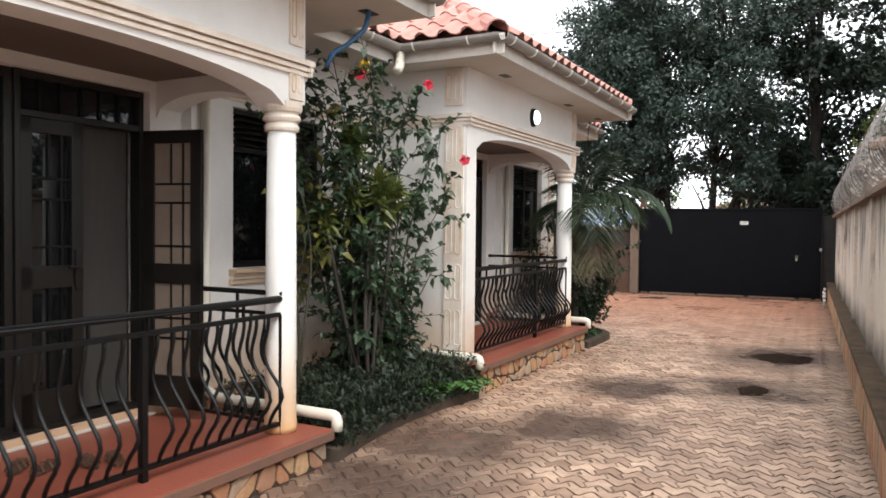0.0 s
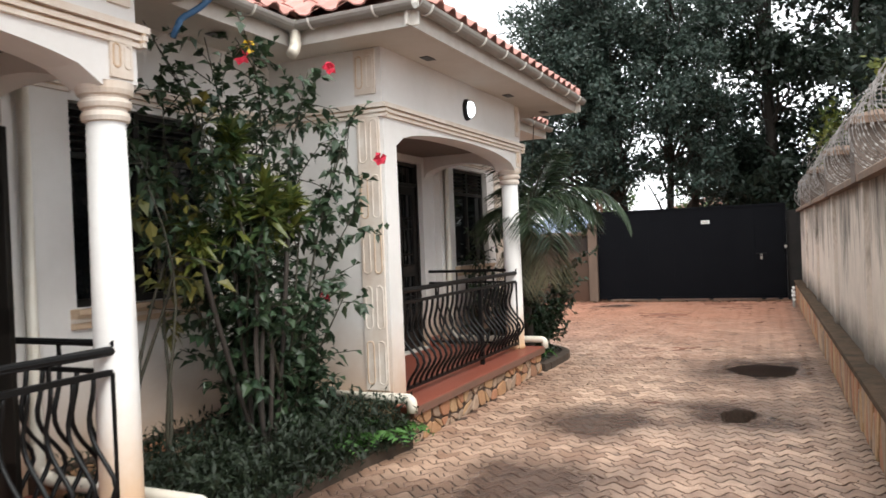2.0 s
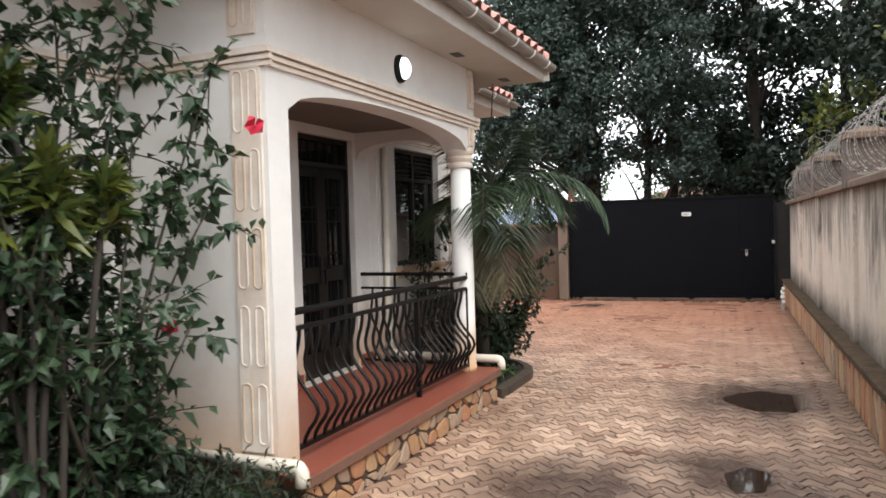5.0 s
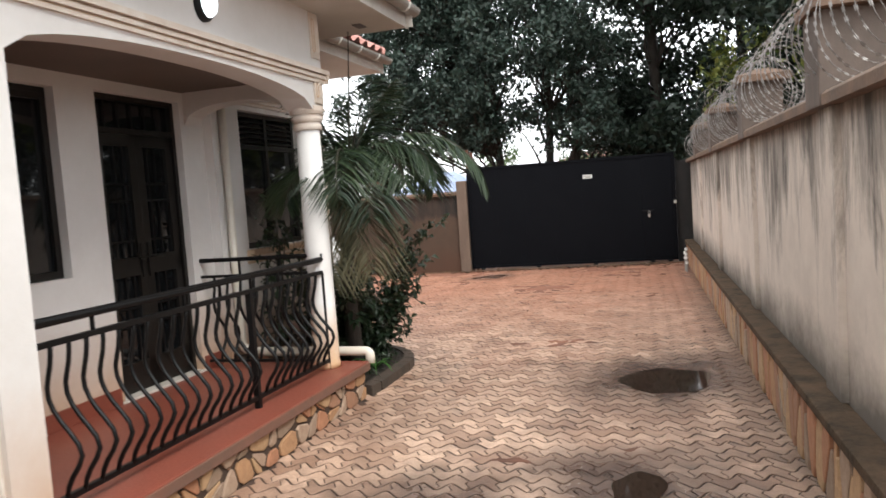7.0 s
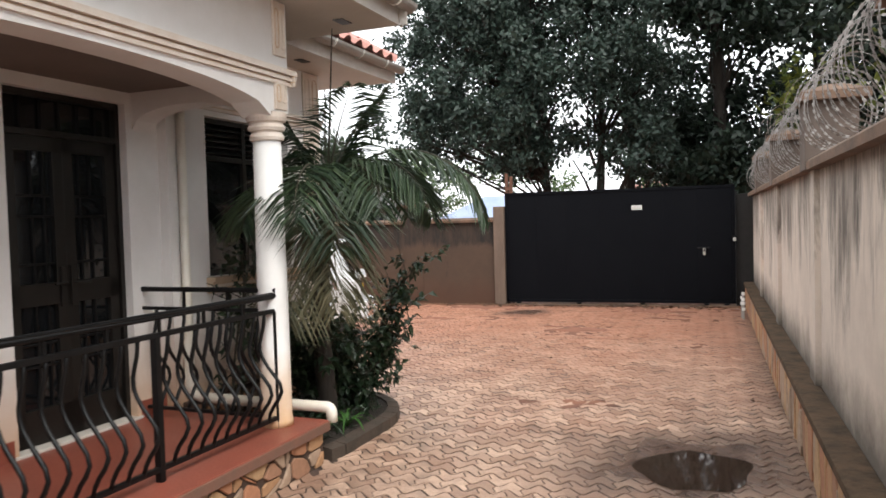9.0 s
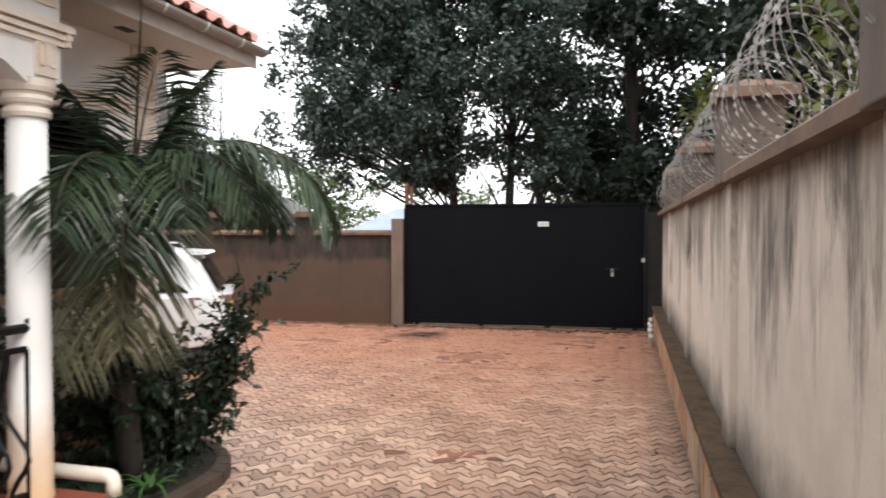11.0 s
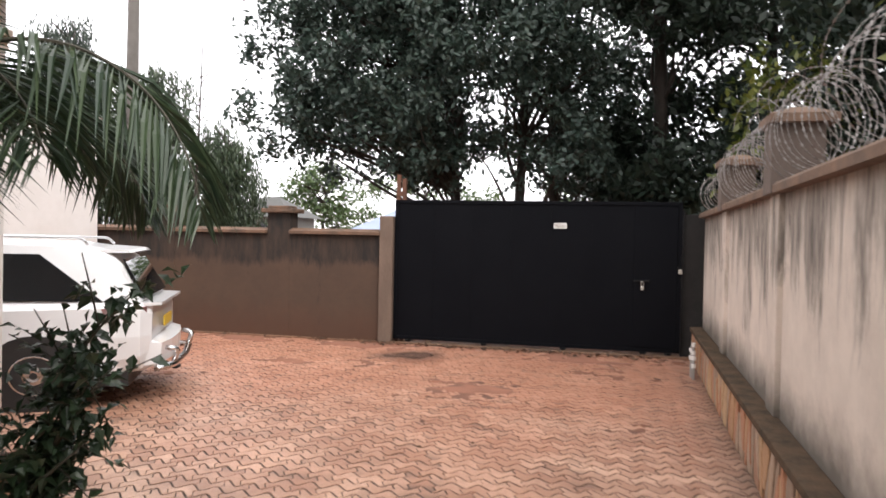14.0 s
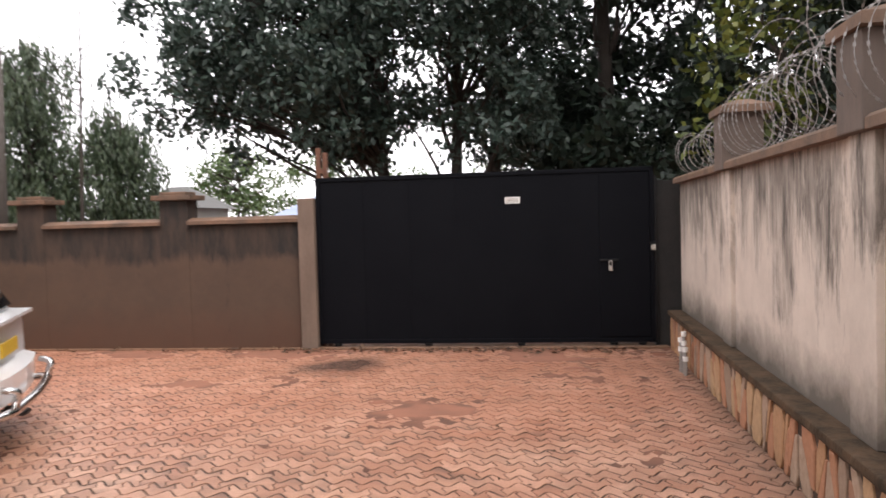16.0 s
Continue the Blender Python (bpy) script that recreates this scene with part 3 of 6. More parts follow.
def ridge_caps(roof, p, q):
    """Half-round ridge tiles from p up to q."""
    p, q = Vector(p), Vector(q)
    d = (q - p).normalized()
    side = d.cross(Vector((0, 0, 1))).normalized()
    nrm = side.cross(d)
    n = int((q - p).length / 0.32)
    for i in range(n):
        a, b = p + d * (i * 0.32 - 0.03), p + d * (i * 0.32 + 0.32)
        bm = bmesh.new()
        rows_v = []
        for c, r in ((a, 0.115), (b, 0.098)):
            for rr in (r, r - 0.014):
                rows_v.append([bm.verts.new(c + side * math.cos(t) * rr + nrm * (math.sin(t) * rr - 0.02)) for t in [math.pi * k / 6 for k in range(7)]])
        o0, i0, o1, i1 = rows_v
        for k in range(6):
            bm.faces.new((o0[k], o0[k + 1], o1[k + 1], o1[k]))
            bm.faces.new((i0[k + 1], i0[k], o0[k], o0[k + 1])[::-1])
        part("ridge_tile", bm, roof_tile, roof)


def porch_railing(y0, y1, x_front, x_back, base, group):
    """Black iron railing along the porch front and back along its open side, with bellied bars."""
    r = thing("porch_railing", (x_front, y0, base), "black iron porch railing with bellied bars", "railing", group)
    L, D = y1 - y0, x_back - x_front
    top, mid, low = 0.88, 0.78, 0.07
    part("handrail", tubes(([(0, 0, top), (0, L + 0.05, top)], 0.024), sides=10), black_iron, r)
    part("rail", boxes((-0.015, 0.015, 0, L, mid - 0.014, mid + 0.014), bevel=0.003), black_iron, r)
    part("rail", boxes((-0.015, 0.015, 0, L, low - 0.014, low + 0.014), bevel=0.003), black_iron, r)
    part("handrail", tubes(([(0.02, L, top + 0.035), (D, L, top + 0.035)], 0.019), sides=10), black_iron, r)
    part("rail", boxes((D, 0.0, L - 0.012, L + 0.012, mid - 0.012, mid + 0.012), bevel=0.003), black_iron, r)
    part("rail", boxes((D, 0.0, L - 0.012, L + 0.012, low - 0.012, low + 0.012), bevel=0.003), black_iron, r)
    bar = bmesh.new()
    pts = []
    for k in range(15):
        t = k / 14
        z = low + (mid - low) * t
        out = 0.115 * math.exp(-((t - 0.30) / 0.17) ** 2) - 0.045 * math.exp(-((t - 0.68) / 0.16) ** 2)
        pts.append((out, 0, z))
    tube(bar, pts, 0.0125, 6)
    bar_mesh = mesh_of(bar, "bar", black_iron, smooth=True)
    n = round(L / 0.118)
    for i in range(1, n):
        y = L * i / n
        if abs(y - L * 0.62) < 0.05:
            continue
        ob = new("bar", bar_mesh)
        ob.parent = r
        ob.matrix_basis = pose(0, y, 0)
    m = round(-D / 0.118)
    for i in range(1, m):
        ob = new("bar", bar_mesh)
        ob.parent = r
        ob.matrix_basis = pose(D * i / m, L, 0, 0, 0, 90)
    for p in ((0, L * 0.62), (0, L)):
        part("post", boxes((p[0] - 0.02, p[0] + 0.02, p[1] - 0.02, p[1] + 0.02, 0.0, mid), bevel=0.003), black_iron, r)
    for i in range(1, 8):
        y = L * i / 8 + 0.02
        part("spacer", boxes((-0.008, 0.008, y - 0.008, y + 0.008, mid, top)), black_iron, r)
    for i in range(1, 3):
        part("spacer", boxes((D * i / 3 - 0.008, D * i / 3 + 0.008, L - 0.008, L + 0.008, mid, top + 0.03)), black_iron, r)
    part("clamp", boxes((-0.02, 0.02, L, L + 0.10, 0.74, 0.775), bevel=0.004), rust, r)
    return in_row(r)


door_net = plain("door_backing", (0.20, 0.155, 0.12), (0.15, 0.115, 0.09), 0.7, 6.0)


def grille_door(parent, name, hinge, width, height, angle, side=1, open_grille=True, label=""):
    """A leaf hung at hinge (x, y, z): a steel frame, a lock rail and a pattern of bars, with or without dark glass behind."""
    d = new(name)
    d.parent = parent
    d.matrix_basis = pose(*hinge, 0, 0, angle)
    tagged(d, label)
    w = side * width
    def bx(a, b, z0, z1, t=0.02, m=dark_frame, nm="stile"):
        a, b = sorted((a, b))
        part(nm, boxes((-t, t, a, b, z0, z1), bevel=0.004), m, d)
    bx(0, side * 0.085, 0.0, height)
    bx(w - side * 0.085, w, 0.0, height)
    bx(0, w, height - 0.09, height, nm="rail")
    bx(0, w, 0.0, 0.22, nm="rail")
    bx(0, w, 0.86, 1.0, nm="rail")
    inner0, inner1 = side * 0.085, w - side * 0.085
    for z in (0.48, 0.62, 1.12, 1.42, 1.55, 1.85):
        bx(inner0, inner1, z - 0.008, z + 0.008, 0.008, black_iron, "bar")
    for f, z0, z1 in ((0.45, 0.22, 0.86), (0.78, 0.22, 0.86), (0.45, 1.0, 1.42), (0.45, 1.55, height - 0.09), (0.78, 1.0, height - 0.09)):
        y = inner0 + (inner1 - inner0) * f
        bx(y - 0.008, y + 0.008, z0, z1, 0.008, black_iron, "bar")
    part("lock_case", boxes((0.02, 0.034, min(w - side * 0.02, w - side * 0.065), max(w - side * 0.02, w - side * 0.065), 0.84, 1.1), bevel=0.004), dark_frame, d)
    part("handle", tubes((arc([(0.03, w - side * 0.045, 0.99), (0.075, w - side * 0.045, 0.99), (0.075, w - side * 0.15, 0.99)], 0.02), 0.009)), dark_frame, d)
    if open_grille:
        a, b = sorted((inner0, inner1))
        part("backing_sheet", boxes((-0.002, 0.002, a, b, 0.22, height - 0.09)), door_net, d, "brown backing mesh")
    else:
        a, b = sorted((inner0, inner1))
        part("glass", boxes((-0.012, -0.008, a, b, 0.22, height - 0.09)), dark_glass, d)
    return d


# dark grey that paints the dimness inside the open doorway
dim_doorway = plain("dim_doorway_grey", (0.050, 0.046, 0.042), (0.034, 0.031, 0.029), 0.85, 3.0, 0, 0.3, 30.0, 0.004, (1, 1, 0.1))


def house(y0, length, open_door, group, corner, low=0.0):
    h = thing("house", (0, y0, 0), "white plastered terraced house with red tile roof and arched porch", "house", group)
    # shell
    part("porch_side_wall", boxes((BACK - 0.22, FX, 0.0, 0.22, 0.0, SOF)), white_wall, h)
    part("wall", wall_with_openings(BACK - 0.22, BACK, 0.22, 3.52, 0.0, SOF, [(0.62, 3.20, 0.30, 2.52)] if open_door else [(0.62, 1.80, 1.25, 2.50), (2.19, 3.20, 0.30, 2.52)]), white_wall, h)
    part("wall", wall_with_openings(MAIN - 0.22, MAIN, 3.52, length, 0.0, SOF, [(3.98, 5.22, 1.25, 2.52)]), white_wall, h)
    part("wall", boxes((-10.5, -10.3, 0, length, 0, SOF)), white_wall, h)
    if corner:
        part("wall", boxes((-10.3, MAIN - 0.22, length - 0.22, length, 0, SOF)), white_wall, h)
    else:
        part("wall", boxes((-10.3, BACK - 0.22, 0.0, 0.2, 0, SOF)), white_wall, h)
    part("porch_ceiling", boxes((BACK, FX - 0.22, 0.22, 3.25, 2.60, 2.64)), shaded_ceiling_paint, h)
    part("floor", boxes((-10.3, BACK - 0.22, 0.22, length - 0.22, 0.2, 0.29)), soffit_paint, h)
    part("room_wall", boxes((-5.6, -5.5, 0.22, length - 0.22, 0.29, SOF)), white_wall, h)
    part("ceiling", boxes((-10.3, BACK - 0.22, 0.22, length - 0.22, 2.9, 2.95)), soffit_paint, h)
    # beams and column
    part("arch_beam", arched_beam(0.22, 3.26, FX - 0.22, FX, 2.355, 0.175, SOF), white_wall, h)
    part("corner_block", boxes((FX - 0.22, FX, 3.26, 3.48, 2.385, SOF)), white_wall, h)
    side = arched_beam(BACK, FX - 0.22, 3.26, 3.48, 2.34, 0.15, SOF)
    side.transform(Matrix(((0, 1, 0, 0), (1, 0, 0, 0), (0, 0, 1, 0), (0, 0, 0, 1))))
    bmesh.ops.recalc_face_normals(side, faces=side.faces)
    part("arch_beam", side, white_wall, h)
    cx, cy = FX - 0.11, 3.37
    col = part("column", lathe([(0.112, 0.30 - low), (0.112, 0.34 - low), (0.106, 0.36), (0.104, 1.2), (0.094, 2.20)], 28, (cx, cy, 0)), column_paint, h, "round white column stained orange at its foot", smooth=True)
    part("capital", lathe([(0.094, 2.20), (0.112, 2.205), (0.118, 2.225), (0.112, 2.245), (0.104, 2.25), (0.104, 2.262), (0.120, 2.268), (0.128, 2.288), (0.120, 2.305), (0.112, 2.31), (0.112, 2.322), (0.130, 2.328), (0.138, 2.35), (0.138, 2.385)], 28, (cx, cy, 0)), white_trim, col, "ringed cream and white capital")
    # mouldings
    cornice(h, "y", 0.0, 3.48, FX, 1)
    cornice(h, "x", BACK, FX + 0.05, 0.0, -1)
    cornice(h, "y", 3.53, length, MAIN, 1)
    cornice(h, "x", FX - 0.22, FX + 0.05, 3.48, 1)
    flute_panel(h, "x", FX - 0.235, FX - 0.03, 0.42, 2.60, 0.0, -1)
    flute_panel(h, "y", 3.30, 3.44, 2.40, 2.61, FX, 1)
    flute_panel(h, "y", 3.30, 3.44, 2.75, 3.10, FX, 1)
    flute_panel(h, "x", FX - 0.24, FX - 0.05, 2.75, 3.10, 0.0, -1)
    if corner:
        flute_panel(h, "y", length - 0.34, length - 0.05, 0.5, 3.1, MAIN, 1)
    # deck
    part("deck", boxes((BACK, -2.975, 0.0, 3.60, 0.245 - low, 0.30 - low), bevel=0.008), red_floor, h, "red oxide porch floor")
    part("deck_edge", boxes((-3.00, -2.968, 0.0, 3.606, 0.225 - low, 0.288 - low), bevel=0.006), deck_edge, h)
    plinth = part("porch_plinth", boxes((BACK, -3.015, 0.0, 3.57, -0.07, 0.245 - low)), mortar, h)
    stones(plinth, "y", 0.0, 3.57, -0.01, 0.235 - low, -3.015, 1, int(y0 * 10), plinth_stone, 0.19)
    stones(plinth, "x", BACK + 0.1, -3.02, -0.01, 0.235 - low, 3.57, 1, int(y0 * 10) + 1, plinth_stone, 0.19)
    foot = part("wall_plinth", boxes((MAIN, MAIN + 0.07, 3.58, length, -0.07, 0.34), bevel=0.01), mortar, h, "brown stone plinth")
    stones(foot, "y", 3.6, length, -0.02, 0.32, MAIN + 0.07, 1, int(y0 * 10) + 2, plinth_stone, 0.21)
    part("threshold", boxes((BACK - 0.1, BACK + 0.02, 0.66 if open_door else 2.15, 3.24, 0.30 - low, 0.318 - low), bevel=0.003), soffit_paint, h)
    part("skirting", boxes((BACK, BACK + 0.012, 0.22, 0.60 if open_door else 2.15, 0.30 - low, 0.42)), red_floor, h)
    part("skirting", boxes((BACK, BACK + 0.012, 3.24, 3.5, 0.30, 0.42)), red_floor, h)
    # openings
    if low:
        part("door_sill", boxes((BACK - 0.15, BACK - 0.02, 0.64, 3.18, 0.318 - low, 0.325)), dark_frame, h)
    if open_door:
        part("glazing", boxes((BACK - 0.118, BACK - 0.110, 0.66, 2.19, 0.36, 2.48)), dark_glass, h, "dark tinted glazing beside the door")
        for a, b, lo, hi in ((0.62, 0.68, 0.30, 2.52), (1.38, 1.44, 0.34, 2.48), (2.13, 2.19, 0.34, 2.48), (0.68, 2.19, 0.30, 0.36), (0.68, 2.19, 2.46, 2.52)):
            part("glazing_frame", boxes((BACK - 0.14, BACK - 0.08, a, b, lo, hi), bevel=0.004), dark_frame, h)
        # added sheet filling the opening, coloured like the unlit room behind
        part("doorway_sheet", boxes((BACK - 0.20, BACK - 0.19, 2.24, 3.16, 0.34, 2.46)), dim_doorway, h, "dull grey sheet standing for the dim doorway interior")
    else:
        house_window(h, BACK, 0.62, 1.80, 1.25, 2.50, louvre=False, sill=False)
    house_window(h, MAIN, 3.98, 5.22, 1.25, 2.52)
    for r in ((BACK - 0.16, BACK - 0.06, 2.19, 2.23, 0.30, 2.52), (BACK - 0.16, BACK - 0.06, 3.16, 3.20, 0.30, 2.52), (BACK - 0.16, BACK - 0.06, 2.23, 3.16, 2.48, 2.52), (BACK - 0.16, BACK - 0.06, 2.23, 3.16, 2.24, 2.28)):
        part("door_frame", boxes(r, bevel=0.004), dark_frame, h)
    part("fanlight", boxes((BACK - 0.115, BACK - 0.109, 2.23, 3.16, 2.28, 2.48)), dark_glass, h)
    for k in range(1, 6):
        part("fanlight_bar", boxes((BACK - 0.10, BACK - 0.088, 2.23 + k * 0.155 - 0.006, 2.23 + k * 0.155 + 0.006, 2.28, 2.48)), black_iron, h)
    grille_door(h, "door", (BACK - 0.10, 2.235, 0.32), 0.46, 1.92, 0, 1, False, "dark metal and glass door leaf, shut")
    if open_door:
        grille_door(h, "door", (BACK + 0.0, 3.155, 0.32), 0.46, 1.92, -252 + 360 - 4, -1, True, "dark metal grille door leaf standing open")
    else:
        grille_door(h, "door", (BACK - 0.10, 3.155, 0.32), 0.46, 1.92, 0, -1, False, "dark metal and glass door leaf, shut")
    # eaves
    ex, ey0, ey1, mx = -2.70, -0.36, 4.36, -3.74
    part("soffit", boxes((mx, ex, ey0, ey1, SOF, SOF + 0.03)), soffit_paint, h)
    part("soffit", boxes((-10.9, mx - 0.002, ey0 if open_door else ey0, length + (0.72 if corner else -0.362), SOF, SOF + 0.03)), soffit_paint, h)
    vents = [(ex - 0.30, 0.6), (ex - 0.30, 2.7), (ex - 0.30, 4.05), (mx - 0.22, 5.1)]
    for vx, vy in vents:
        part("soffit_vent", boxes((vx - 0.04, vx + 0.04, vy - 0.08, vy + 0.08, SOF - 0.006, SOF + 0.001)), dark_frame, h)
    yend = length + (0.72 if corner else -0.36)
    gutter_run(h, (ex, ey0 - 0.08, SOF), (ex, ey1 + 0.08, SOF), (1, 0))
    gutter_run(h, (mx + 0.08, ey0, SOF), (ex + 0.08, ey0, SOF), (0, -1))
    gutter_run(h, (ex + 0.08, ey1, SOF), (mx + 0.08, ey1, SOF), (0, 1))
    gutter_run(h, (mx, ey1, SOF), (mx, yend + (0.08 if corner else 0.0), SOF), (1, 0))
    # roof: the porch hip and the main slope
    roof = new("roof")
    roof.parent = h
    tagged(roof, "red clay tile roof with hip ridges")
    ez = SOF + 0.17
    t = math.tan(radians(31))
    ymid, half = (ey0 + ey1) / 2, (ey1 - ey0) / 2
    apex = (ex - half, ymid, ez + half * t)
    mtop = (-7.3, ez + (mx + 7.3) * t)
    bm = bmesh.new()
    quads(bm, [(ex + 0.03, ey0 - 0.03, ez - 0.02), (ex + 0.03, ey1 + 0.03, ez - 0.02), apex, (-7.3, ymid, apex[2]), (-7.3, ey0 - 0.03, ez - 0.02), (-7.3, ey1 + 0.03, ez - 0.02)], [(0, 1, 2), (0, 2, 3, 4), (1, 5, 3, 2)])
    part("roof_deck", bm, roof_tile, roof)
    yb0, yb1 = (0.0 if corner else -3.0), length + (0.72 if corner else 0.0)
    bm = bmesh.new()
    hip = (mx + 7.3) if corner else 0.0
    quads(bm, [(mx, yb0, ez - 0.02), (mx, yb1, ez - 0.02), (mtop[0], yb1 - hip, mtop[1]), (mtop[0], yb0, mtop[1]), (-10.9, yb0, ez - 0.02), (-10.9, yb1, ez - 0.02)], [(0, 1, 2, 3), (4, 3, 2, 5), (1, 5, 2)])
    part("roof_deck", bm, roof_tile, roof)
    s = math.hypot(1, t)
    up_e, up_s, up_n = (-1, 0, t), (0, 1, t), (0, -1, t)
    nmax = int(half * s / (TL - 0.03)) + 2
    W = ey1 - ey0
    tiled_slope(roof, (ex + 0.05, ey0, ez), (0, 1, 0), up_e, lambda u, v: 0.02 + v / s < u < W - v / s - 0.02 and v < half * s, int(W / TW) + 1, nmax, 260)
    tiled_slope(roof, (-7.0, ey0 - 0.05, ez), (1, 0, 0), up_s, lambda u, v: u < 7.0 + ex - v / s and v < half * s and (u > 7.0 + mx - 0.3 or v / s * t > (7.0 + mx - u) * t - 0.1), int(4.4 / TW), nmax, 300)
    tiled_slope(roof, (ex, ey1 + 0.05, ez), (-1, 0, 0), up_n, lambda u, v: u > v / s and v < half * s and v / s + 0.1 > u + ex - ex - (ex - mx), int(3.6 / TW), nmax, 300)
    yl = yb1 - ey1
    tiled_slope(roof, (mx + 0.05, ey1 - half, ez), (0, 1, 0), up_e, lambda u, v: (u > half or v / s > half - u) and u < half + yl - (v / s if corner else 0.0), int((yl + half) / TW) + 1, 12, 300)
    if corner:
        tiled_slope(roof, (mx, yb1 + 0.05, ez), (-1, 0, 0), up_n, lambda u, v: v / s < u < 7.1 - v / s, 28, 12, 300)
        ridge_caps(roof, (mx, yb1, ez + 0.05), (mtop[0], yb1 - hip, mtop[1] + 0.05))
    ridge_caps(roof, (ex, ey0, ez + 0.05), (apex[0], apex[1], apex[2] + 0.05))
    ridge_caps(roof, (ex, ey1, ez + 0.05), (apex[0], apex[1], apex[2] + 0.05))
    ridge_caps(roof, (apex[0], apex[1], apex[2] + 0.05), (-7.3, apex[1], apex[2] + 0.05))
    ridge_caps(roof, (mtop[0], yb0, mtop[1] + 0.05), (mtop[0], yb1 - hip, mtop[1] + 0.05))
    # pipes
    part("downpipe", tubes((arc([(MAIN + 0.05, 3.62, SOF), (MAIN + 0.05, 3.62, 0.42 - low), (MAIN + 0.12, 3.66, 0.37 - low), (-3.08, 3.66, 0.37 - low), (-2.985, 3.66, 0.37 - low), (-2.985, 3.66, 0.27 - low)], 0.045), 0.04), sides=12), white_pvc, h, "white plastic drainpipe with an elbow", smooth=True)
    part("drain_pipe", tubes((arc([(-3.9, -0.045, 0.375), (-2.96, -0.045, 0.375), (-2.96, -0.045, 0.27)], 0.05), 0.042), sides=12), white_pvc, h, "white plastic pipe with an elbow", smooth=True)
    return in_row(h)


house(7.2, 5.85, False, "terraced houses", True)
LOW = 0.065
house(1.12, 6.08, True, "terraced houses", False, LOW)
porch_railing(7.44, 10.50, FX - 0.06, BACK, 0.30, "porch railings")
porch_railing(1.36, 4.42, FX - 0.06, BACK, 0.30 - LOW, "porch railings")


def wall_lamp(at, lit):
    """Oval bulkhead lamp on the porch front, lit."""
    l = thing("bulkhead_lamp", at, "round bulkhead wall lamp with black rim, lit white", "lamp", turn=-2.2)
    rot = Matrix.Rotation(radians(90), 4, "Y") @ Matrix.Diagonal((1.0, 0.8, 0.95, 1))
    b = lathe([(0.105, 0.0), (0.105, 0.025), (0.095, 0.04), (0.082, 0.045)], 24)
    b.transform(rot)
    part("rim", b, black_iron, l, "black metal rim", smooth=False)
    g = lathe([(0.083, 0.03), (0.082, 0.05), (0.07, 0.075), (0.045, 0.09), (0.01, 0.096)], 24)
    g.transform(rot)
    k = Nodes("lamp_glass")
    k.set("Base Color", (0.9, 0.92, 0.92, 1))
    k.set("Emission Color", (0.85, 0.95, 1.0, 1))
    k.set("Emission Strength", lit)
    k.set("Roughness", 0.25)
    part("glass", g, k.m, l, "lit frosted glass", smooth=True)


wall_lamp(row_at(FX, 8.99, 2.85), 1.0)

# stones on the footing of the boundary wall: the stretch beside the drive singly, the rest joined
stones(side_wall, "y", 9.0, 20.0, -0.01, 0.395, -0.125, -1, 77, plinth_stone, 0.17, 1, 0.7)
far_bm = bmesh.new()
_far = stones(side_wall, "y", Y0, 9.0, -0.01, 0.395, -0.125, -1, 78, plinth_stone, 0.17, 1, 0.7)
for ob in _far:
    far_bm.from_mesh(ob.data)
    bpy.data.meshes.remove(ob.data)
part("stone_field", far_bm, plinth_stone, side_wall, kind="stuff")

# water pipe stubs beside the gate
pipes = thing("water_pipe", (0.05, 18.62, 0), "upright plastic water pipes with pale joints at the wall foot", "pipe")
for dx, dy, hh in ((-0.02, 0.0, 0.40), (-0.035, 0.09, 0.33), (-0.02, -0.08, 0.26)):
    p = part("pipe", tubes(([(dx - 0.05, dy, -0.06), (dx - 0.05, dy, hh)], 0.017), sides=8), gutter_metal, pipes)
    for z in (hh - 0.03, hh - 0.12):
        part("joint", lathe([(0.026, 0), (0.026, 0.045)], 10, (dx - 0.05, dy, z)), pad_white, p, "white joint")


# ---- razor wire ----
def razor_wire(y0, y1, x, z, radius, pitch, seed, wild):
    rng = random.Random(seed)
    w = thing("razor_wire", (WALL_X, 0, 0), "tangled coils of galvanised razor wire on the wall top", "razor wire", "razor wire coils")
    per, pts, a = 40, [], rng.uniform(0, 6)
    n = int((y1 - y0) / pitch * per)
    rr, off = radius, 0.0
    for i in range(n):
        if i % per == 0:
            target_r, target_o, tilt = radius * rng.uniform(1 - wild, 1 + wild * 0.6), rng.uniform(-wild, wild) * 0.25, rng.uniform(-0.6, 0.6) * wild
        rr += (target_r - rr) * 0.065
        off += (target_o - off) * 0.052
        ang = a + 2 * math.pi * i / per
        y = y0 + i / per * pitch + math.sin(ang) * 0.05 + math.cos(ang) * tilt * 0.2
        pts.append(Vector((x + math.cos(ang) * rr * 0.8, y, z + off * 0.6 + math.sin(ang) * rr + (rr - radius))))
    bm = bmesh.new()
    tube(bm, pts, 0.0022, 4)
    part("coil", bm, galvanised, w)
    bm = bmesh.new()
    for i in range(0, n - 1, 1):
        c, d = pts[i], (pts[i + 1] - pts[i]).normalized()
        s = d.cross(Vector((rng.uniform(-1, 1), rng.uniform(-1, 1), rng.uniform(-1, 1)))).normalized()
        for sg in (1, -1):
            quads(bm, [c - d * 0.006, c + d * 0.006, c + d * 0.012 + s * sg * 0.0065, c - d * 0.012 + s * sg * 0.0065], [(0, 1, 2, 3)])
    part("barbed_strip", bm, galvanised, w, kind="stuff")


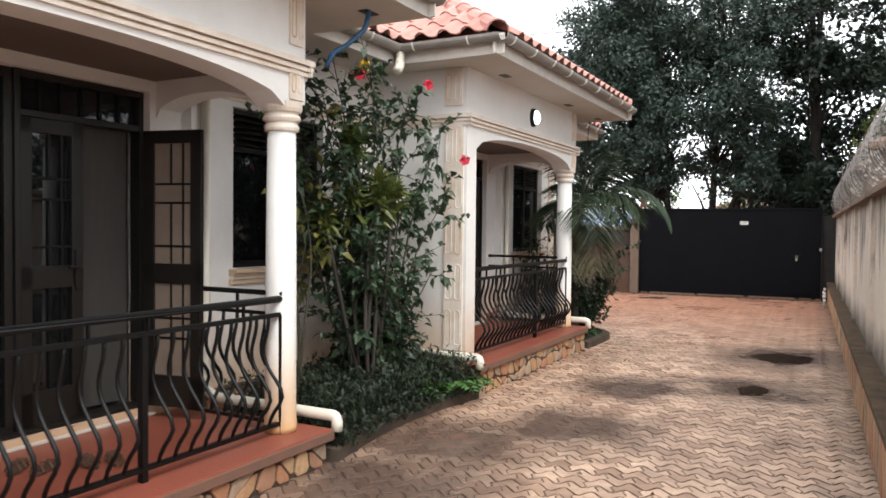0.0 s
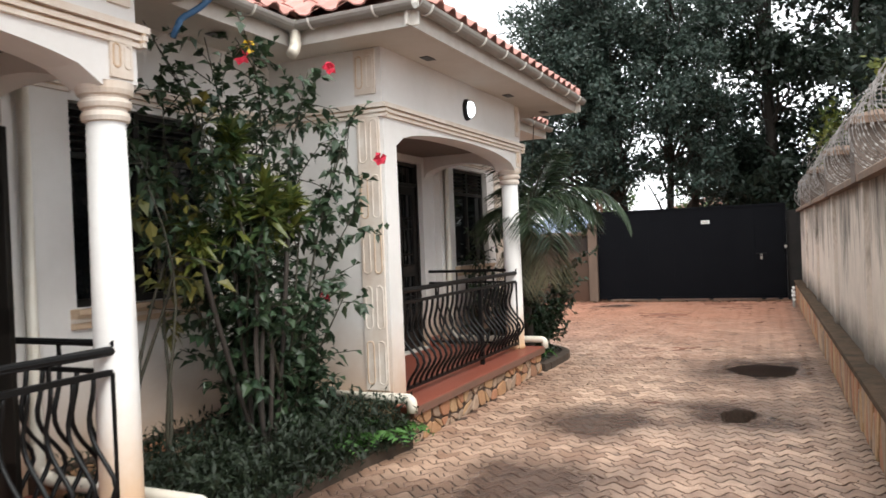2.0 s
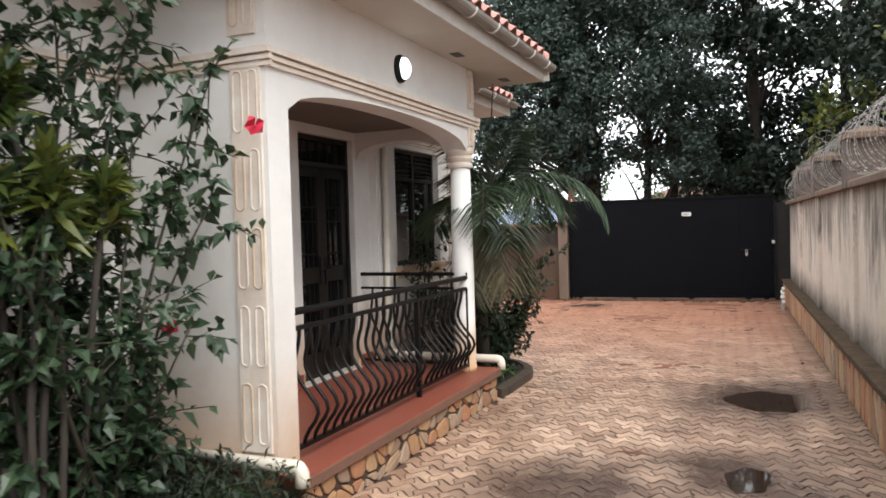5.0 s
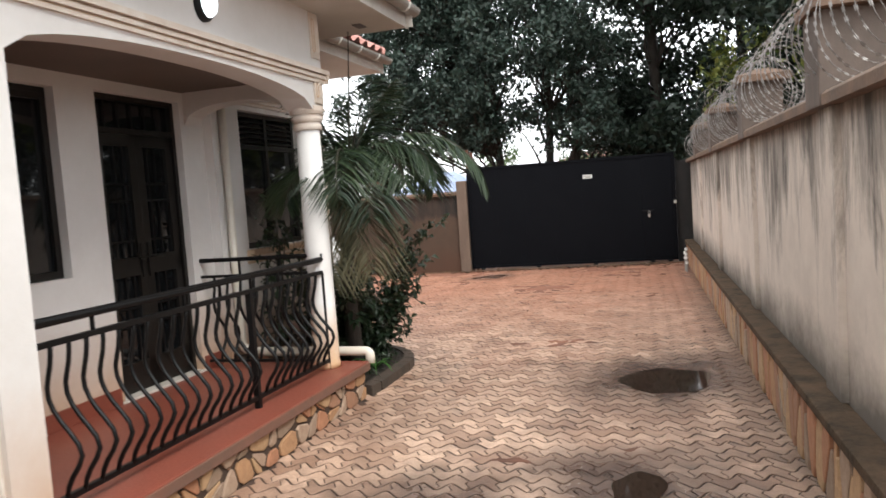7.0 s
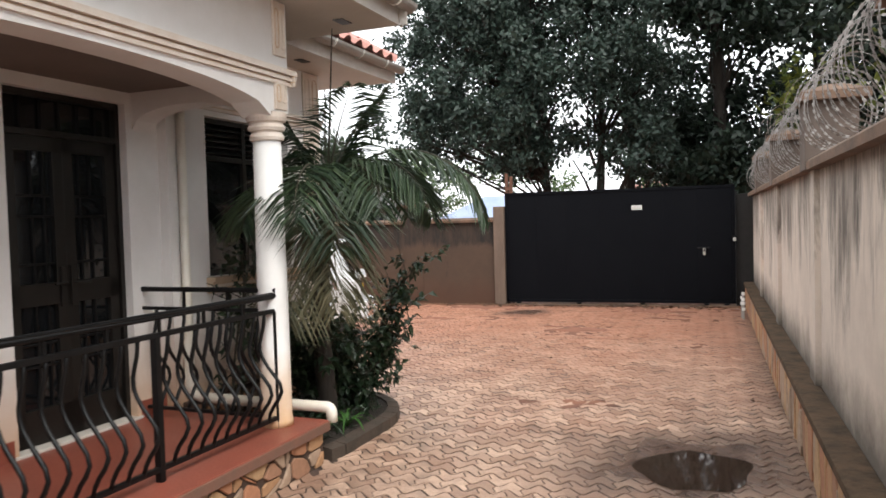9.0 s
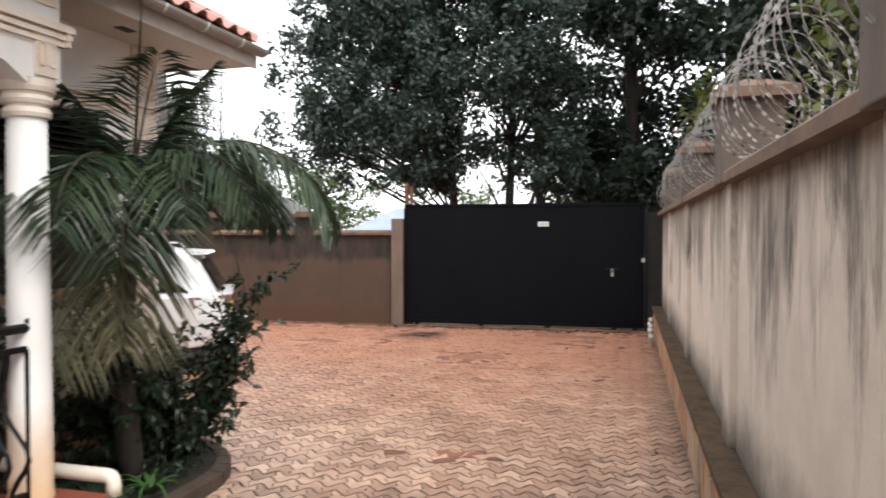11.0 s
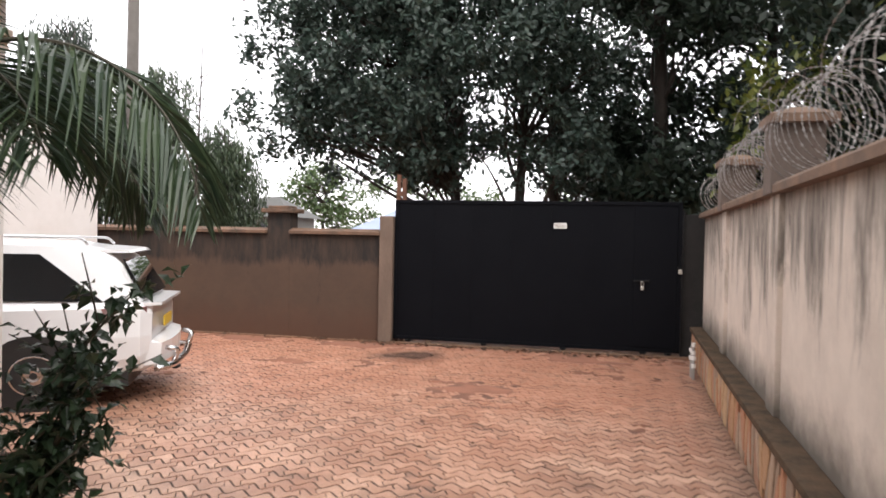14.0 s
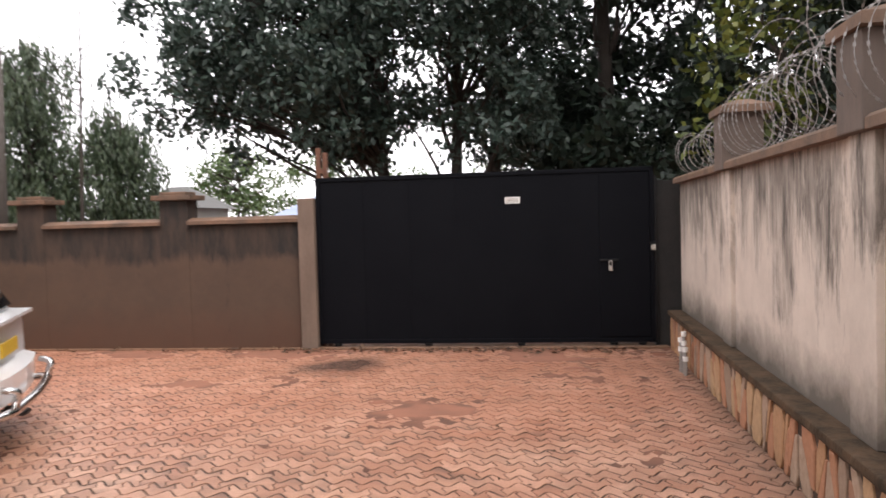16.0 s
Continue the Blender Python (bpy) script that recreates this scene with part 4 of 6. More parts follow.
razor_wire(9.3, 17.4, 0.06, 2.27, 0.26, 0.14, 3, 0.16)
razor_wire(14.9, 16.6, 0.10, 2.58, 0.22, 0.55, 12, 0.5)
razor_wire(17.4, 19.8, 0.06, 2.22, 0.21, 0.22, 14, 0.25)
razor_wire(-1.0, 9.3, 0.06, 2.27, 0.27, 0.15, 4, 0.16)
razor_wire(4.0, 16.8, 0.10, 2.50, 0.24, 1.3, 8, 0.6)


# ---- paving ----
def paver_material():
    k = Nodes("wavy_paver_concrete")
    rnd = k.math("POWER", k.math("FRACT", k.math("ADD", k.random(), k.island()), 0), 1.5)
    x, y, z = k.axis(0), k.axis(1), k.axis(2)
    c = k.mix(rnd, (0.70, 0.49, 0.36), (0.34, 0.21, 0.145))
    worn = k.ramp(k.noise(1.3, 7, 0.75), 0.44, 0.62)
    c = k.mix(k.math("MULTIPLY", worn, 0.62), c, (0.165, 0.095, 0.066))
    dust = k.ramp(k.noise(0.35, 5, 0.65), 0.46, 0.72)
    c = k.mix(k.math("MULTIPLY", dust, 0.62), c, (0.25, 0.125, 0.078))
    far = k.math("MULTIPLY", k.ramp(k.math("ADD", y, k.math("MULTIPLY", k.noise(0.8, 4), 5.0)), 13.5, 20.0), 0.72)
    c = k.mix(far, c, (0.42, 0.165, 0.095))
    moss = k.ramp(k.math("ADD", x, k.math("MULTIPLY", k.noise(2.6, 5, 0.7), 0.55)), 0.0, 0.42)
    c = k.mix(k.math("MULTIPLY", moss, 0.7), c, (0.085, 0.066, 0.048))
    damp_shade = None
    # damp round the puddles; the last three spots also paint shade along the house
    for px, py, r in ((-0.62, 11.35, 1.0), (-0.85, 9.05, 0.75), (-1.9, 8.6, 0.75), (-2.0, 6.8, 0.8), (-3.6, 19.0, 0.6), (-2.75, 4.9, 1.0), (-2.7, 6.0, 0.9), (-2.4, 3.6, 0.8)):
        d = k.n.new("ShaderNodeVectorMath")
        d.operation = "DISTANCE"
        k.l.new(k.pos, d.inputs[0])
        d.inputs[1].default_value = (px, py, 0)
        f = k.ramp(k.math("ADD", d.outputs["Value"], k.math("MULTIPLY", k.noise(2.0, 4), 0.9)), r * 0.45 + 0.4, r + 0.5, 1.0, 0.0)
        damp_shade = f if damp_shade is None else k.math("MAXIMUM", damp_shade, f)
    c = k.mix(k.math("MULTIPLY", damp_shade, 0.88), c, (0.062, 0.040, 0.034))
    grain = k.noise(70, 4, 0.7)
    c = k.mix(k.ramp(grain, 0.35, 0.75, 0.0, 0.45), c, (0.13, 0.08, 0.055))
    c = k.mix(k.ramp(k.noise(7.0, 4, 0.7), 0.5, 0.75, 0.0, 0.4), c, (0.15, 0.09, 0.065))
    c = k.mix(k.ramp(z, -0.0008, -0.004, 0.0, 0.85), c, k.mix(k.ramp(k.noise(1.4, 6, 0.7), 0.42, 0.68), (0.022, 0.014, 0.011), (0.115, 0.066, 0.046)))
    k.set("Base Color", c)
    k.set("Roughness", k.ramp(damp_shade, 0.0, 1.0, 0.48, 0.24))
    k.bump(k.math("ADD", grain, k.math("MULTIPLY", k.noise(18, 3), 0.8)), 0.4, 0.004)
    return k.m


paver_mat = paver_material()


def joint_soil():
    """Dark damp soil in the joints, dry red dust where it has been washed over the pavers."""
    k = Nodes("joint_soil")
    c = k.mix(k.ramp(k.noise(1.4, 6, 0.7), 0.42, 0.68), (0.022, 0.014, 0.011), (0.115, 0.066, 0.046))
    c = k.mix(k.ramp(k.axis(2), -0.003, 0.0015), c, k.mix(k.ramp(k.noise(3.0, 5), 0.3, 0.7), (0.27, 0.115, 0.070), (0.18, 0.080, 0.050)))
    k.set("Base Color", c)
    k.set("Roughness", 0.9)
    k.bump(k.noise(60, 4), 0.5, 0.004)
    return k.m


joint_sand = joint_soil()
PX, PY, AMP, NSEG, BOW = 0.172, 0.132, 0.045, 12, 0.017


def wave(x, phase):
    """Height and slope of the wavy joint."""
    a = 2 * math.pi * (x / PX + phase)
    w, dw = a + 0.34 * math.sin(a), (1 + 0.34 * math.cos(a)) * 2 * math.pi / PX
    return AMP * math.sin(w), AMP * math.cos(w) * dw


def paver_outline(gap, phase):
    """A wavy block: both long sides follow one wave, drawn in by the gap square to it."""
    top, bot = [], []
    for i in range(NSEG + 1):
        x = -PX / 2 + i / NSEG * PX
        h, s = wave(x, phase)
        n = math.hypot(1, s)
        for rows_p, sg in ((bot, -1), (top, 1)):
            xx = min(PX / 2, max(-PX / 2, x + sg * gap * s / n))
            rows_p.append((xx, sg * PY / 2 + h - sg * gap / n))
    return bot, top


def paver_geometry(phase):
    """Three rings of one outline: long sides waved, short sides bent into a slight S."""
    pts, faces = [], []
    for gap, z in ((0.0048, -0.010), (0.0060, -0.0020), (0.0094, 0.0)):
        bot, top = paver_outline(gap, phase)
        right = [(bot[-1][0] + (top[-1][0] - bot[-1][0]) * v + BOW * math.sin(2 * math.pi * v), bot[-1][1] + (top[-1][1] - bot[-1][1]) * v) for v in (0.25, 0.5, 0.75)]
        left = [(bot[0][0] + (top[0][0] - bot[0][0]) * v + BOW * math.sin(2 * math.pi * v), bot[0][1] + (top[0][1] - bot[0][1]) * v) for v in (0.75, 0.5, 0.25)]
        side = gap - 0.0035
        ring = bot + [(x - side, y) for x, y in right] + top[::-1] + [(x + side, y) for x, y in left]
        pts += [(x, y, z) for x, y in ring]
    m = len(pts) // 3
    for ring in (0, m):
        for k in range(m):
            faces.append((ring + k, ring + (k + 1) % m, ring + m + (k + 1) % m, ring + m + k))
    faces.append(tuple(range(2 * m, 3 * m)))
    return pts, faces


PAVERS = [paver_geometry(0.75), paver_geometry(0.25)]
PAV_FACES = PAVERS[0][1]


def drive_has(x, y):
    if x > WALL_X - 0.05 or y < -6.9 or x < -13.6 or y > 20.05:
        return False
    x, y, _ = ROW_BACK @ Vector((x, y, 0))
    if y < 1.12:
        return x > -3.6
    if y < 4.75:
        return x > -3.03
    if y < 7.15:
        return x > -3.03 - 0.12 * math.sin((y - 4.75) / 2.4 * math.pi)
    if y < 10.85:
        return x > -3.03
    if y < 13.06:
        return x > -4.1 and (x + 3.95) ** 2 / 0.96 ** 2 + (max(0.0, y - 11.75)) ** 2 / 0.96 ** 2 > 1
    return True


pavement = thing("pavement", (0, 0, 0), "wavy interlocking concrete pavers, reddish with soil", "pavement", kind="structure")
# washed-in soil: low in the joints, rising over the pavers in patches towards the gate
STEP = 0.07
nx, ny = int(14.5 / STEP) + 1, int(28.7 / STEP) + 1
bv, bf = [], []
for j in range(ny):
    for i in range(nx):
        x, y = -14 + 14.5 * i / (nx - 1), -7.1 + 28.7 * j / (ny - 1)
        wash = noise.fractal(Vector((x * 0.55, y * 0.9, 3.0)), 1.0, 2.1, 4)
        wash += 0.30 * noise.fractal(Vector((x * 4.0, y * 4.0, 7.0)), 0.8, 2.1, 3)
        lift = max(0.0, wash - 0.30 + 0.36 * min(1.0, max(0.0, (y - 12.0) / 7.0)) + 0.5 * max(0.0, (y - 19.1)))
        bv.append((x, y, -0.0065 + min(0.0105, 0.014 * lift)))
        if i and j:
            a = j * nx + i
            bf.append((a - nx - 1, a - nx, a, a - 1))
me = bpy.data.meshes.new("bedding")
me.from_pydata(bv, [], bf)
me.materials.append(joint_sand)
ob = new("bedding", me)
ob.parent = pavement
PAV_MESH = []
for pts, faces in PAVERS:
    _bm = bmesh.new()
    quads(_bm, pts, faces)
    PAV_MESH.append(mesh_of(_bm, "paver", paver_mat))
rng = random.Random(5)
pv, pf = [], []
singles = 0
for j in range(int(28.5 / PY)):
    y = -7.0 + (j + 0.5) * PY
    for i in range(int(14.2 / PX)):
        x = -13.7 + (i + 0.5) * PX + (PX / 2 if j % 2 else 0.0)
        yy = y
        odd = j % 2
        if not drive_has(x, yy) or (x < -9.2 and y > 14.5):
            continue
        dz, tx, ty, rz = rng.uniform(-0.0016, 0.0016), rng.uniform(-0.020, 0.020), rng.uniform(-0.010, 0.010), rng.uniform(-0.03, 0.03)
        if 8.3 < y < 11.7 and -2.45 < x < -0.15 and singles < 300:
            singles += 1
            ob = new("paver", PAV_MESH[odd])
            ob.parent = pavement
            ob.matrix_basis = pose(x, yy, dz, math.degrees(tx), math.degrees(ty), 0)
        else:
            base = len(pv)
            s = 1
            pv += [(x + s * a - rz * b * s, yy + s * b + rz * a * s, c + dz + tx * b * s + ty * a * s) for a, b, c in PAVERS[odd][0]]
            pf += [tuple(base + q for q in f) for f in PAV_FACES]
me = bpy.data.meshes.new("paver_field")
me.from_pydata(pv, [], pf)
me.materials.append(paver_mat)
ob = new("paver_field", me)
ob.parent = pavement
tagged(ob, kind="stuff")


def puddle(at, rx, ry, seed):
    rng = random.Random(seed)
    k = Nodes("puddle_water")
    k.set("Base Color", (0.035, 0.022, 0.016, 1))
    k.set("Roughness", 0.04)
    k.set("IOR", 1.33)
    bm = bmesh.new()
    n = 40
    ph = [rng.uniform(0, 6.28) for _ in range(4)]
    ring = [bm.verts.new((rx * math.cos(t) * (1 + 0.10 * math.sin(2 * t + ph[0]) + 0.09 * math.sin(3 * t + ph[1]) + 0.05 * math.sin(7 * t + ph[2])), ry * math.sin(t) * (1 + 0.09 * math.sin(2 * t + ph[3]) + 0.07 * math.sin(5 * t + ph[1])), 0.0)) for t in [2 * math.pi * q / n for q in range(n)]]
    bm.faces.new(ring)
    ob = part("puddle", bm, k.m)
    ob.location = (at[0], at[1], 0.0042)
    tagged(ob, "shallow brown rain puddle on the pavers", "puddle", kind="structure")


puddle((-0.60, 11.25), 0.33, 0.42, 1)
puddle((-0.82, 9.0), 0.14, 0.26, 2)

# ---- planting beds ----
def bed(name, outline, label):
    b = thing(name, (0, 0, 0), label, "flower bed", kind="structure")
    n = len(outline)
    bm = bmesh.new()
    vs = [bm.verts.new((x, y, 0.075)) for x, y in outline]
    bm.faces.new(vs)
    bmesh.ops.recalc_face_normals(bm, faces=bm.faces)
    part("soil", bm, soil, b)
    for (xa, ya), (xb, yb) in zip(outline, outline[1:]):
        d = Vector((xb - xa, yb - ya, 0))
        if d.length > 0.5:
            continue
        o = Vector((d.y, -d.x, 0)).normalized()
        bm = bmesh.new()
        A, B = Vector((xa, ya, 0)), Vector((xb, yb, 0))
        a2, b2 = A + o * 0.10, B + o * 0.10
        quads(bm, [(A.x, A.y, -0.06), (B.x, B.y, -0.06), (b2.x, b2.y, -0.06), (a2.x, a2.y, -0.06), (A.x, A.y, 0.09), (B.x, B.y, 0.09), (b2.x, b2.y, 0.08), (a2.x, a2.y, 0.08)], BOX_FACES)
        bmesh.ops.recalc_face_normals(bm, faces=bm.faces)
        part("kerb", bm, kerb_concrete, b, "dark mossy concrete kerb")
    return in_row(b)


o1 = [(-4.15, 4.74)] + [(-3.06 - 0.12 * math.sin(k / 8 * math.pi), 4.74 + 2.42 * k / 8) for k in range(9)] + [(-4.15, 7.16)]
bed("flower_bed", o1, "dark soil flower bed with low mossy kerb")
o2 = [(-4.13, 10.86), (-3.08, 10.86)] + [(-3.05, 11.0 + 0.25 * k) for k in range(3)] + [(-3.95 + 0.9 * math.cos(t), 11.75 + 0.9 * math.sin(t)) for t in [math.pi / 2 * k / 8 for k in range(0, 9)]] + [(-4.13, 12.65)]
bed("flower_bed", o2, "dark soil flower bed with rounded concrete kerb")


# ---- plants ----
def leaf_material(name, a, b, rough=0.45, through=0.25):
    k = Nodes(name)
    rnd = k.island()
    c = k.mix(rnd, a, b)
    c = k.mix(k.ramp(k.noise(3.0, 3), 0.3, 0.7, 0.0, 0.5), c, tuple(0.6 * q for q in a))
    k.set("Base Color", c)
    k.set("Roughness", rough)
    tr = k.n.new("ShaderNodeBsdfTranslucent")
    k.l.new(c, tr.inputs["Color"])
    mx = k.n.new("ShaderNodeMixShader")
    mx.inputs[0].default_value = through
    k.l.new(k.b.outputs[0], mx.inputs[1])
    k.l.new(tr.outputs[0], mx.inputs[2])
    k.l.new(mx.outputs[0], k.n["Material Output"].inputs["Surface"])
    return k.m


leaf_dark = leaf_material("dark_glossy_leaf", (0.018, 0.038, 0.019), (0.036, 0.062, 0.028), 0.38)
leaf_weed = leaf_material("weed_leaf", (0.010, 0.020, 0.009), (0.022, 0.036, 0.015), 0.6)
leaf_hibiscus = leaf_material("hibiscus_leaf", (0.022, 0.048, 0.024), (0.055, 0.090, 0.042), 0.40)
leaf_croton = leaf_material("croton_leaf", (0.032, 0.07, 0.022), (0.17, 0.18, 0.035), 0.35)
leaf_yellow = leaf_material("yellow_leaf", (0.035, 0.06, 0.025), (0.26, 0.22, 0.045), 0.45)
leaf_palm = leaf_material("palm_leaflet", (0.022, 0.043, 0.024), (0.060, 0.092, 0.040), 0.42)
leaf_palm_dry = leaf_material("dry_palm_leaflet", (0.10, 0.10, 0.055), (0.17, 0.14, 0.075), 0.6)
leaf_fern = leaf_material("fern_frond", (0.055, 0.16, 0.03), (0.10, 0.22, 0.05), 0.5)
leaf_tree = leaf_material("tree_leaf", (0.013, 0.026, 0.018), (0.030, 0.050, 0.030), 0.55, 0.18)
leaf_main = leaf_material("blue_green_tree_leaf", (0.019, 0.038, 0.029), (0.044, 0.070, 0.052), 0.52, 0.20)
leaf_tree_light = leaf_material("light_tree_leaf", (0.045, 0.085, 0.030), (0.10, 0.15, 0.05), 0.45, 0.25)
leaf_weeping = leaf_material("weeping_leaf", (0.028, 0.050, 0.026), (0.062, 0.090, 0.042), 0.5, 0.2)
leaf_lime = leaf_material("yellow_green_leaf", (0.05, 0.085, 0.02), (0.20, 0.21, 0.04), 0.45, 0.3)
petal_red = plain("red_petal", (0.55, 0.025, 0.06), (0.42, 0.015, 0.04), 0.5, 30)
petal_yellow = plain("yellow_petal", (0.75, 0.52, 0.03), (0.65, 0.42, 0.02), 0.5, 30)
green_stem = plain("green_stem", (0.050, 0.043, 0.026), (0.028, 0.027, 0.018), 0.7, 20)


class Leaves:
    """Collects many small folded leaves and makes one mesh of them."""
    def __init__(self, seed):
        self.v, self.f, self.r = [], [], random.Random(seed)

    def leaf(self, at, d, length, width, fold=0.25, droop=0.2):
        at, d = Vector(at), Vector(d).normalized()
        s = d.cross(Vector((0, 0, 1)))
        s = s.normalized() if s.length > 0.05 else Vector((1, 0, 0))
        roll = self.r.uniform(-0.9, 0.9)
        n = s.cross(d)
        s = s * math.cos(roll) + n * math.sin(roll)
        n = s.cross(d)
        b = len(self.v)
        mid = at + d * length * 0.45
        tip = at + d * length - Vector((0, 0, droop * length))
        self.v += [at, mid + s * width / 2 + n * fold * width * 0.5, tip, mid - s * width / 2 + n * fold * width * 0.5, mid]
        self.f += [(b, b + 1, b + 4), (b + 1, b + 2, b + 4), (b, b + 4, b + 3), (b + 4, b + 2, b + 3)]

    def flat(self, at, d, length, width):
        """A plain two-triangle leaf for far crowns."""
        at, d = Vector(at), Vector(d).normalized()
        s = d.cross(Vector((self.r.uniform(-1, 1), self.r.uniform(-1, 1), self.r.uniform(-1, 1)))).normalized() * width / 2
        b = len(self.v)
        mid = at + d * length * 0.5
        self.v += [at, mid + s, at + d * length, mid - s]
        self.f += [(b, b + 1, b + 2, b + 3)]

    def direction(self, up=0.2):
        while True:
            d = Vector((self.r.uniform(-1, 1), self.r.uniform(-1, 1), self.r.uniform(-1, 1)))
            if 0.1 < d.length < 1:
                return (d.normalized() + Vector((0, 0, up))).normalized()

    def done(self, name, material, parent, label=""):
        me = bpy.data.meshes.new(name)
        me.from_pydata([tuple(p) for p in self.v], [], self.f)
        me.materials.append(material)
        ob = new(name, me)
        ob.parent = parent
        return tagged(ob, label, kind="stuff")


def bent(p, q, rng, wob=0.08, n=6):
    p, q = Vector(p), Vector(q)
    L = (q - p).length
    a, b = Vector((rng.uniform(-1, 1), rng.uniform(-1, 1), 0)) * wob * L, Vector((rng.uniform(-1, 1), rng.uniform(-1, 1), 0)) * wob * L
    return [p.lerp(q, t) + a * math.sin(math.pi * t) + b * math.sin(2 * math.pi * t) * 0.6 for t in [k / n for k in range(n + 1)]]


def shrub(name, at, stems, leaf_len, density, material, label, seed, from_t=0.2, flowers=(), leaf_w=0.62):
    """Stems are (dx, dy, height, leafiness) from the base; twigs with leaves grow along them."""
    rng = random.Random(seed)
    p = thing(name, at, label, "shrub")
    L = Leaves(seed + 1)
    for dx, dy, hh, leafy in stems:
        start = (rng.uniform(-0.12, 0.12), rng.uniform(-0.12, 0.12), -0.03)
        path = bent(start, (dx, dy, hh), rng, 0.07, 8)
        part("stem", tubes((path, [0.016 - 0.0015 * k for k in range(9)]), sides=6), green_stem, p, smooth=True)
        twigs = int(hh * density * leafy)
        for _ in range(twigs):
            t = rng.uniform(from_t, 1.0)
            i = min(7, int(t * 8))
            c = path[i].lerp(path[i + 1], t * 8 - i)
            d = L.direction(0.35)
            d = (d + Vector((dx, dy, 0)) * 0.25).normalized()
            ln = rng.uniform(0.12, 0.34)
            e = c + d * ln
            if rng.random() < 0.5:
                part("twig", tubes(([c, c.lerp(e, 0.5) + Vector((0, 0, 0.01)), e], [0.005, 0.004, 0.0025]), sides=4), green_stem, p)
            for q in range(rng.randint(5, 9)):
                u = rng.uniform(0.15, 1.0)
                ld = (L.direction(0.0) + d * 0.6).normalized()
                l = leaf_len * rng.uniform(0.6, 1.25)
                L.leaf(c.lerp(e, u), ld, l, l * leaf_w, 0.3, 0.25)
    L.done("foliage", material, p)
    for fx, fy, fz, mat_f, size in flowers:
        bm = bmesh.new()
        c0, n0 = Vector((fx, fy, fz)), Vector((0.6, -0.7, rng.uniform(-0.3, 0.3))).normalized()
        u0 = n0.cross(Vector((0, 0, 1))).normalized()
        v0 = n0.cross(u0)
        for k in range(5):
            a = 2 * math.pi * k / 5 + rng.uniform(-0.2, 0.2)
            e, g = u0 * math.cos(a) + v0 * math.sin(a), v0 * math.cos(a) - u0 * math.sin(a)
            quads(bm, [c0 - n0 * 0.02, c0 + (e * 0.6 + g * 0.45) * size + n0 * 0.01, c0 + e * size - n0 * rng.uniform(0, 0.02), c0 + (e * 0.6 - g * 0.45) * size + n0 * 0.015], [(0, 1, 2, 3)])
        tube(bm, [c0, c0 + n0 * size * 0.5, c0 + n0 * size * 0.9 - Vector((0, 0, size * 0.2))], 0.005, 5)
        tube(bm, [c0 - n0 * 0.02, c0 - n0 * size * 0.6], 0.008, 5)
        part("flower", bm, mat_f, p, "red hibiscus flower" if mat_f == petal_red else "yellow flower")
    return p


shrub("hibiscus_bush", row_at(-3.62, 6.35, 0.075),
      [(-0.25, -0.35, 2.95, 1.0), (0.05, -0.25, 2.9, 1.0), (0.28, 0.1, 2.75, 1.1), (0.42, 0.45, 2.45, 1.1), (0.5, 0.3, 1.75, 1.0), (0.5, 0.1, 1.15, 1.1), (0.35, -0.3, 1.0, 1.2), (-0.1, -0.5, 1.5, 1.1), (0.1, 0.2, 2.1, 1.0), (-0.2, 0.2, 2.6, 0.8), (-0.4, -0.6, 2.5, 1.0), (0.2, -0.5, 1.6, 1.0), (-0.2, -0.95, 2.9, 0.8), (-0.05, -0.8, 2.5, 0.9), (0.12, -0.7, 2.1, 0.9), (-0.3, -1.15, 2.4, 0.8)],
      0.092, 25, leaf_hibiscus, "tall straggly hibiscus bush with red flowers", 21, 0.06,
      ((-0.11, -0.15, 2.84, petal_red, 0.065), (-0.12, -0.05, 2.93, petal_yellow, 0.06), (0.36, 0.25, 2.78, petal_red, 0.055), (0.60, 0.52, 2.13, petal_red, 0.055), (0.24, 0.25, 1.12, petal_red, 0.05)))
shrub("small_tree", row_at(-3.70, 5.25, 0.075), [(-0.05, 0.15, 2.0, 0.5), (0.1, -0.15, 1.9, 0.5), (-0.15, 0.35, 1.7, 0.6), (0.05, 0.4, 2.3, 0.5)], 0.10, 9, leaf_yellow, "thin-stemmed shrub with yellowing leaves", 31, 0.62)


def croton(at, heads, seed):
    rng = random.Random(seed)
    p = thing("croton_plant", at, "croton with green and yellow strap leaves on bare stems", "plant")
    L = Leaves(seed)
    for hx, hy, hz in heads:
        part("stem", tubes((bent((rng.uniform(-0.08, 0.08), rng.uniform(-0.08, 0.08), -0.03), (hx, hy, hz), rng, 0.05, 6), 0.017), sides=6), bark, p, smooth=True)
        for k in range(140):
            d = L.direction(0.45)
            L.leaf(Vector((hx, hy, hz + rng.uniform(-0.14, 0.10))), d, rng.uniform(0.12, 0.21), rng.uniform(0.035, 0.055), 0.3, 0.15)
    L.done("foliage", leaf_croton, p)


croton(row_at(-3.45, 5.85, 0.075), ((-0.05, -0.10, 1.72), (0.02, 0.12, 1.62), (0.12, 0.02, 1.80), (-0.12, 0.0, 2.2), (0.05, 0.38, 1.75), (-0.18, -0.3, 1.55)), 41)


